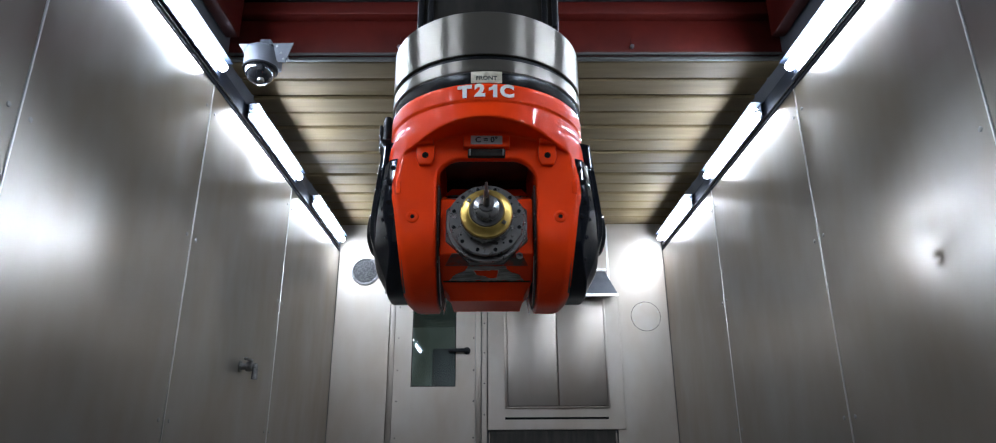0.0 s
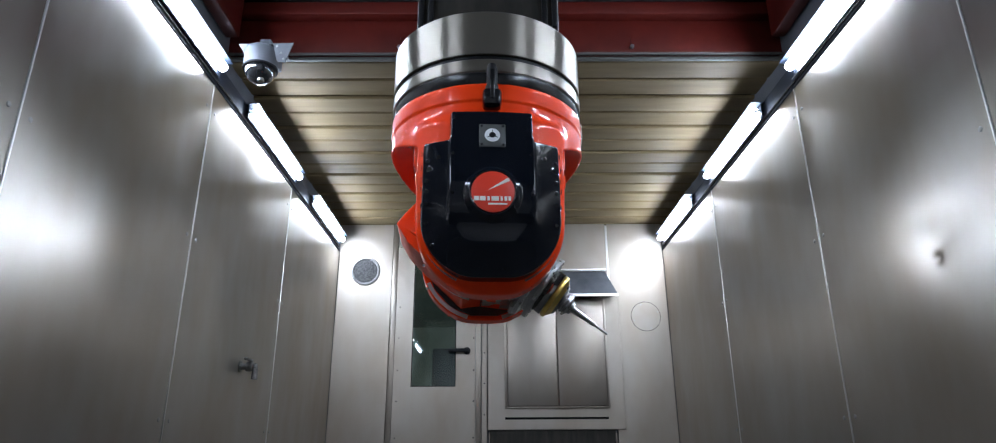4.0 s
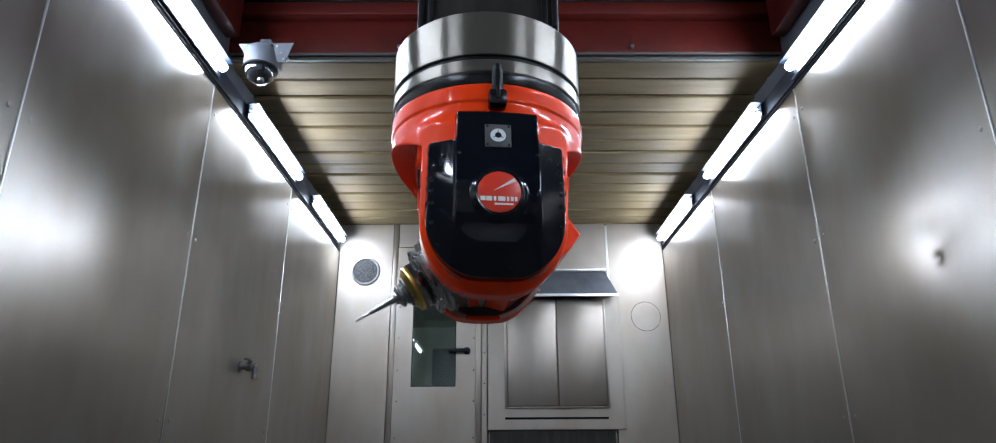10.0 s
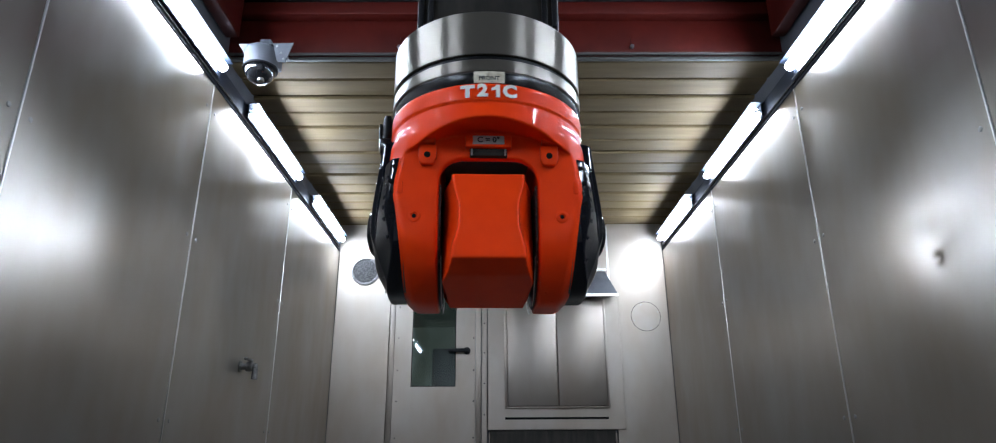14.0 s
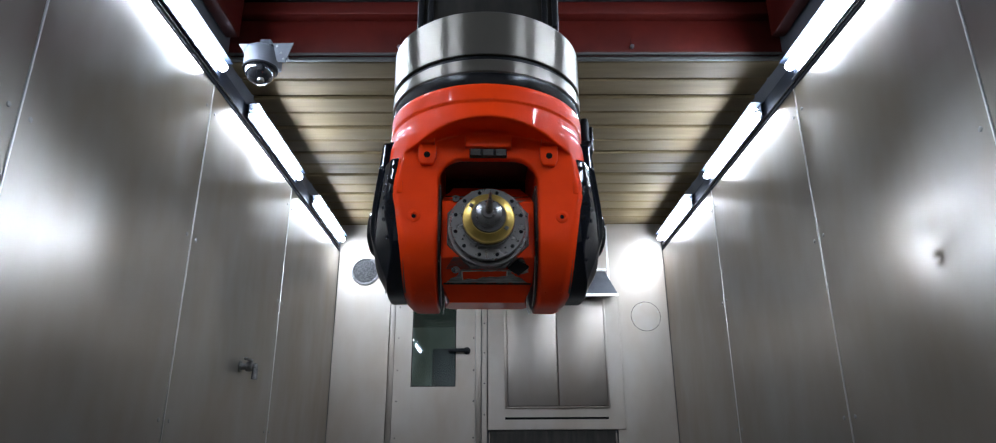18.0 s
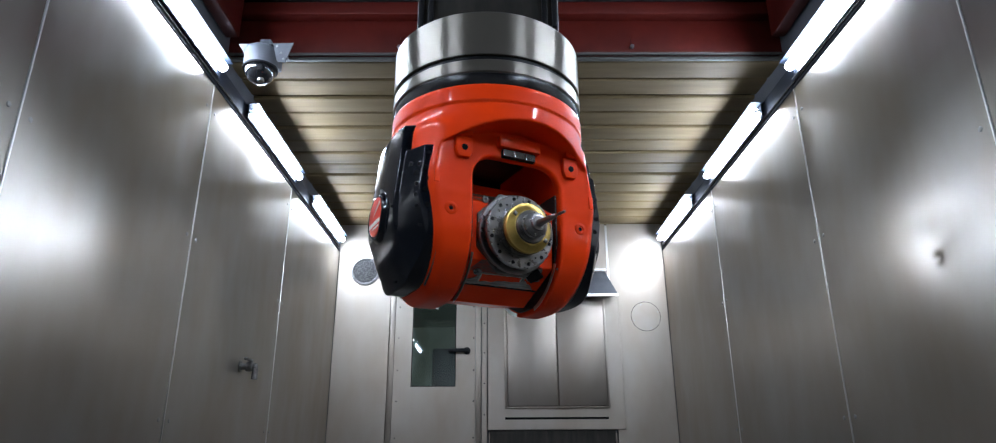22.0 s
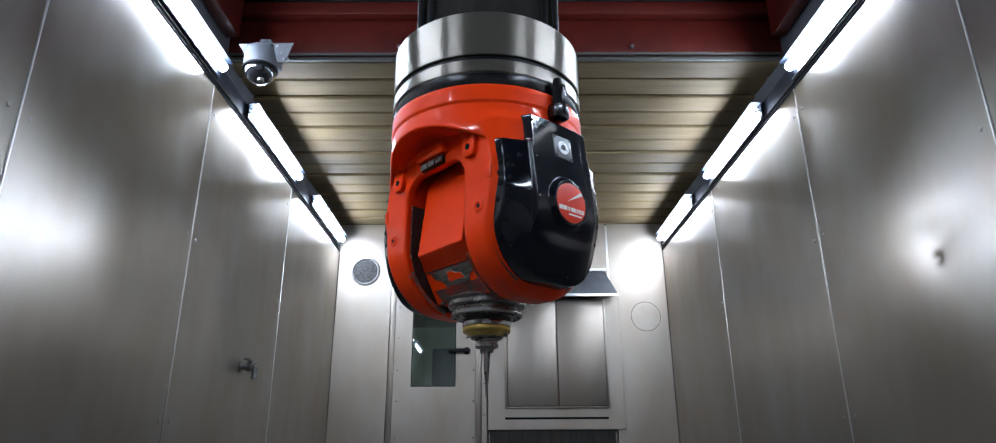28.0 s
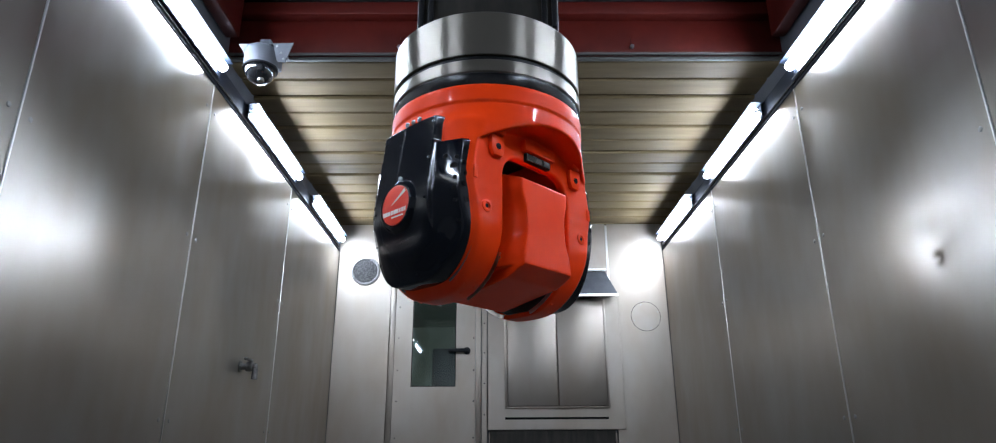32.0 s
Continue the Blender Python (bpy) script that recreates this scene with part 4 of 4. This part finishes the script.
def spindle(head):
    body = part("spindle_housing", casting("spindle_housing", spindle_field, (-0.135, -0.2, -0.17), (0.135, 0.2, 0.25), 0.0042, RED, 40), None, head, "red tilting spindle housing")
    nose = lathe([(0.0, -0.15), (0.112, -0.15), (0.116, -0.156), (0.114, -0.163), (0.0, -0.163)], 8, Matrix.Rotation(radians(22.5), 4, "Z"))
    part("nose_plate", nose, DARK_STEEL, body, "octagonal steel nose plate")
    tilt = math.atan2(0.49, 0.871)
    rng = random.Random(7)

    def ragged(points, jag):
        """An outline with torn edges between its corners."""
        out = []
        for (u0, v0), (u1, v1) in zip(points, points[1:] + points[:1]):
            n = max(2, int(math.hypot(u1 - u0, v1 - v0) / 0.008))
            out += [(u0 + (u1 - u0) * k / n + (rng.uniform(-jag, jag) if k else 0), v0 + (v1 - v0) * k / n + (rng.uniform(-jag, jag) if k else 0)) for k in range(n)]
        return out

    def flake(name, outline, proud, mat, at, label):
        bm = prism(outline, 0.004)
        bmesh.ops.translate(bm, verts=bm.verts, vec=(0, -proud, 0))
        return part(name, bm, mat, body, label, at=at)

    for sy in (-1, 1):
        m = Matrix.Translation((0, sy * 0.1228, -0.0785)) @ (Matrix.Rotation(tilt, 4, "X") if sy < 0 else Matrix.Rotation(radians(180), 4, "Z") @ Matrix.Rotation(tilt, 4, "X"))
        low = prism([(-0.109, -0.05), (0.109, -0.05), (0.09, -0.092), (-0.09, -0.092)], 0.008)
        bmesh.ops.translate(low, verts=low.verts, vec=(0, -0.0005, 0))
        part("nose_skirt", low, SCUFFED, body, "dark scuffed steel skirt", at=m)
        flake("joint", [(-0.117, 0.0025), (0.117, 0.0025), (0.117, 0.0062), (-0.117, 0.0062)], 0.0022, RAM_DARK, m, "dark joint above the nose")
        if sy > 0:
            flake("bare_patch", ragged([(-0.1, 0.001), (0.1, 0.001), (0.082, -0.02), (0.056, -0.034), (0.048, -0.05), (-0.05, -0.05), (-0.06, -0.032), (-0.088, -0.018)], 0.0022),
                  0.0012, BARE, m, "bare scuffed steel where the paint has worn off")
            island = [(-0.026, -0.010), (-0.006, -0.009), (0.002, -0.015), (0.026, -0.020), (0.034, -0.036), (-0.030, -0.036)]
            flake("chip_edge", ragged([(u * 1.07, -0.0235 + (v + 0.0235) * 1.12) for u, v in island], 0.0012), 0.0018, CHIP_EDGE, m, "pale torn paint edge")
            flake("paint_island", ragged(island, 0.001), 0.0024, RED, m, "island of red paint")
        else:
            flake("bare_patch", ragged([(-0.106, 0.001), (0.11, 0.001), (0.098, -0.014), (0.078, -0.028), (0.07, -0.048), (-0.052, -0.05), (-0.07, -0.03), (-0.094, -0.012)], 0.0024),
                  0.0012, BARE, m, "bare scuffed steel where the paint has worn off")
            island = [(-0.05, -0.027), (-0.02, -0.024), (0.012, -0.023), (0.03, -0.014), (0.052, -0.017), (0.064, -0.012), (0.066, -0.042), (-0.05, -0.044)]
            flake("chip_edge", ragged([(0.008 + (u - 0.008) * 1.05, -0.029 + (v + 0.029) * 1.12) for u, v in island], 0.0012), 0.0018, CHIP_EDGE, m, "pale torn paint edge")
            flake("paint_island", ragged(island, 0.001), 0.0024, RED, m, "island of red paint")
            flake("bare_patch", ragged([(-0.108, -0.04), (-0.082, -0.032), (-0.056, -0.046), (-0.05, -0.07), (-0.07, -0.088), (-0.094, -0.084), (-0.104, -0.064)], 0.0028),
                  0.0014, BARE, m, "bare steel chipped round the sensor")
    part("flange", lathe([(0, -0.162), (0.1045, -0.162), (0.106, -0.164), (0.106, -0.173), (0.1045, -0.175), (0.083, -0.176), (0.083, -0.190), (0.0, -0.190)], 64), MACHINED, body, "bolted steel spindle flange")
    part("bolt_ring", lathe([(0, -0.1895), (0.0955, -0.1895), (0.0975, -0.1915), (0.0975, -0.2), (0.0955, -0.2025), (0.07, -0.2025), (0.0, -0.2025)], 64), MACHINED, body, "steel ring with bolts")
    for i in range(12):
        a = 2 * math.pi * (i + 0.5) / 12
        part("flange_bolt", lathe([(0.005, -0.2020), (0.005, -0.2042), (0.0032, -0.2042), (0.0032, -0.2028), (0, -0.2028)], 12, Matrix.Translation((0.0865 * math.cos(a), 0.0865 * math.sin(a), 0))), BLACK_MATT, body)
        if i % 3 == 1:
            part("flange_pin", lathe([(0.0025, -0.2022), (0.0025, -0.2036), (0, -0.2036)], 8, Matrix.Translation((0.078 * math.cos(a + 0.2), 0.078 * math.sin(a + 0.2), 0))), BLACK_MATT, body)
    part("bearing_ring", lathe([(0, -0.202), (0.0655, -0.202), (0.0665, -0.2035), (0.0665, -0.228), (0.0, -0.2285)], 64), POLISHED, body, "dark oiled steel ring")
    part("gold_collar", lathe([(0, -0.229), (0.0645, -0.229), (0.0655, -0.2305), (0.0655, -0.241), (0.0645, -0.2425), (0.06, -0.243), (0.046, -0.2545), (0.0, -0.2545)], 64), BRASS, body, "gold-coloured spindle collar")
    for i in range(2):
        a = 0.6 + math.pi * i
        part("collar_slot", box((0.048, -0.005, -0.2545), (0.058, 0.005, -0.2500), 0.0015), DARK_STEEL, body, at=Matrix.Rotation(a, 4, "Z"))
    part("collar_base", lathe([(0.0, -0.2535), (0.044, -0.2535), (0.042, -0.26), (0.0, -0.26)], 48), DARK_STEEL, body)
    part("tool_holder", lathe([(0, -0.259), (0.031, -0.259), (0.032, -0.261), (0.032, -0.266), (0.0275, -0.2685), (0.0275, -0.272), (0.032, -0.2745), (0.032, -0.281), (0.0265, -0.285), (0.019, -0.287), (0.018, -0.296), (0, -0.296)], 40), MACHINED, body, "bright steel tool holder")
    part("cutter", lathe([(0, -0.295), (0.0098, -0.295), (0.0066, -0.352), (0.0052, -0.37), (0.0036, -0.372), (0.0032, -0.41), (0.0022, -0.413), (0, -0.413)], 24), MACHINED, body, "slim tapered steel cutter")
    # fittings on the front chamfer beside the flange
    m = Matrix.Translation((0, -0.1228, -0.0785)) @ Matrix.Rotation(tilt, 4, "X")
    part("nozzle", lathe([(0.011, 0.0), (0.011, 0.004), (0.0055, 0.004), (0.0045, 0.001), (0, 0.001)], 18, m @ Matrix.Translation((0.084, -0.001, -0.05)) @ Matrix.Rotation(radians(90), 4, "X")), MACHINED, body, "small steel nozzle")
    part("sensor_window", box((-0.02, -0.0075, -0.02), (0.02, 0.0, 0.02), 0.002), BLACK_MATT, body, "black square sensor window",
         at=m @ Matrix.Translation((-0.08, 0, -0.06)) @ Matrix.Rotation(radians(40), 4, "Y"))
    part("coolant_port", lathe([(0.009, 0), (0.009, 0.006), (0.005, 0.006), (0.004, 0.002), (0, 0.002)], 16, Matrix.Translation((0.085, 0.085, -0.157)) @ Matrix.Rotation(radians(180), 4, "X")), DARK_STEEL, body)
    return body


# ---- what turns ----
# (seconds, degrees) of the head about its upright axis
TURN = [(0.0, 0.5), (1.8, 0.5), (1.9, 3.5), (2.0, 8), (2.2, 17), (2.4, 26), (2.6, 34.5), (2.8, 43.5), (3.0, 52.5), (3.2, 61.5), (3.4, 70.5), (3.5, 75), (3.8, 87), (4.1, 95), (4.4, 96),
        (11.85, 96), (12.0, 92), (12.1, 87), (12.2, 82), (12.4, 72.5), (12.6, 63), (12.8, 54), (13.0, 45), (13.2, 36), (13.6, 19), (13.8, 10.5), (14.0, 2), (14.2, -7), (14.5, -20),
        (15.2, -52), (15.9, -84), (16.5, -111), (16.7, -120.5), (16.9, -129.5), (17.1, -138), (17.3, -147), (17.5, -156), (17.7, -165), (17.9, -174.5), (18.0, -178.2), (18.1, -179.7), (18.3, -180), (18.5, -180.5),
        (18.7, -186), (18.9, -195), (19.1, -204), (19.3, -212), (19.5, -221), (19.7, -229), (19.9, -237), (20.0, -239), (20.1, -236.5), (20.3, -228), (20.5, -219), (20.7, -210),
        (20.9, -201), (21.1, -192), (21.3, -183), (21.5, -174.5), (21.7, -166), (21.9, -157.5), (22.1, -149), (22.3, -140), (22.5, -131), (22.7, -121), (22.9, -112.5), (23.1, -104), (23.3, -94.5),
        (23.5, -85), (23.6, -80), (23.7, -75.5), (23.8, -71), (23.9, -66), (24.0, -61), (24.1, -56), (24.134, -37), (24.167, -17), (24.2, 1), (24.3, 10), (24.4, 34), (24.5, 51),
        (24.6, 74), (24.7, 95), (24.8, 120), (24.9, 138), (25.0, 158), (25.1, 179), (25.2, 198), (25.3, 216), (25.4, 226), (25.5, 226), (27.2, 226), (27.3, 222), (27.4, 209),
        (27.5, 191), (27.6, 171), (27.7, 150), (27.8, 134), (27.9, 131), (28.0, 131), (28.1, 138), (28.2, 160), (28.3, 181), (28.4, 201), (28.5, 221), (28.6, 245), (28.7, 266), (28.8, 288),
        (28.9, 307), (29.0, 328), (29.1, 348), (29.2, 369), (29.3, 390), (29.4, 412), (29.5, 433), (29.6, 456), (29.7, 476), (29.8, 498), (29.9, 519), (30.0, 541), (30.1, 562), (30.2, 580),
        (30.3, 586), (32.0, 586)]
# (seconds, degrees) of the spindle about the fork's axis, 0 pointing down, + to the lettered side
TILT = [(0.0, 94), (0.1, 96), (0.2, 98.5), (0.3, 100), (0.4, 101), (0.5, 101), (0.6, 99.5), (0.7, 97), (0.8, 93.5), (0.9, 89), (1.0, 84), (1.1, 79), (1.2, 74), (1.3, 69), (1.4, 65), (1.5, 61),
        (1.6, 58), (1.8, 56.5), (2.4, 55.5), (3.0, 54), (3.5, 53.5), (4.4, 54), (5.0, 58), (5.3, 65), (5.5, 71), (5.7, 79), (5.9, 87), (6.1, 94.5), (6.3, 98.5), (6.4, 99), (6.5, 98.5), (6.7, 92.5), (6.9, 84), (7.1, 75.5), (7.3, 67),
        (7.5, 58.5), (7.7, 49.5), (7.9, 40.5), (8.1, 31), (8.3, 22), (8.5, 12.5), (8.7, 3), (8.9, -6.5), (9.1, -16), (9.3, -25.5), (9.5, -35), (9.7, -44.5), (9.9, -54), (10.1, -63), (10.3, -72),
        (10.5, -81.5), (10.7, -91), (10.9, -99), (11.0, -101.5), (11.1, -101.5), (11.3, -95), (11.5, -88), (11.7, -86), (13.0, -85), (14.5, -85), (17.0, -88), (18.3, -91), (20.0, -87), (22.0, -86.5), (24.1, -86.5), (24.134, -58), (24.167, -29), (24.2, 0), (30.5, 0),
        (30.6, -25),
        (30.7, -55), (30.8, -86), (30.9, -100), (31.0, -100), (31.1, -92), (31.2, -60), (31.3, -29), (31.4, 0), (31.5, 30), (31.6, 63), (31.7, 82), (31.8, 88), (32.0, 88)]


def motions():
    walk(HEAD_THING, [(t, Matrix.Translation(HEAD) @ Matrix.Rotation(radians(a), 4, "Z")) for t, a in TURN])
    walk(SPINDLE, [(t, Matrix.Rotation(radians(-a), 4, "X")) for t, a in TILT])


cabin()
back_wall()
tool_cabinet()
wall_fittings()
sliding_roof()
gantry()
dome_camera()
light_tubes()
ram()
HEAD_THING = fork_head()
SPINDLE = spindle(HEAD_THING)
cladding()
motions()
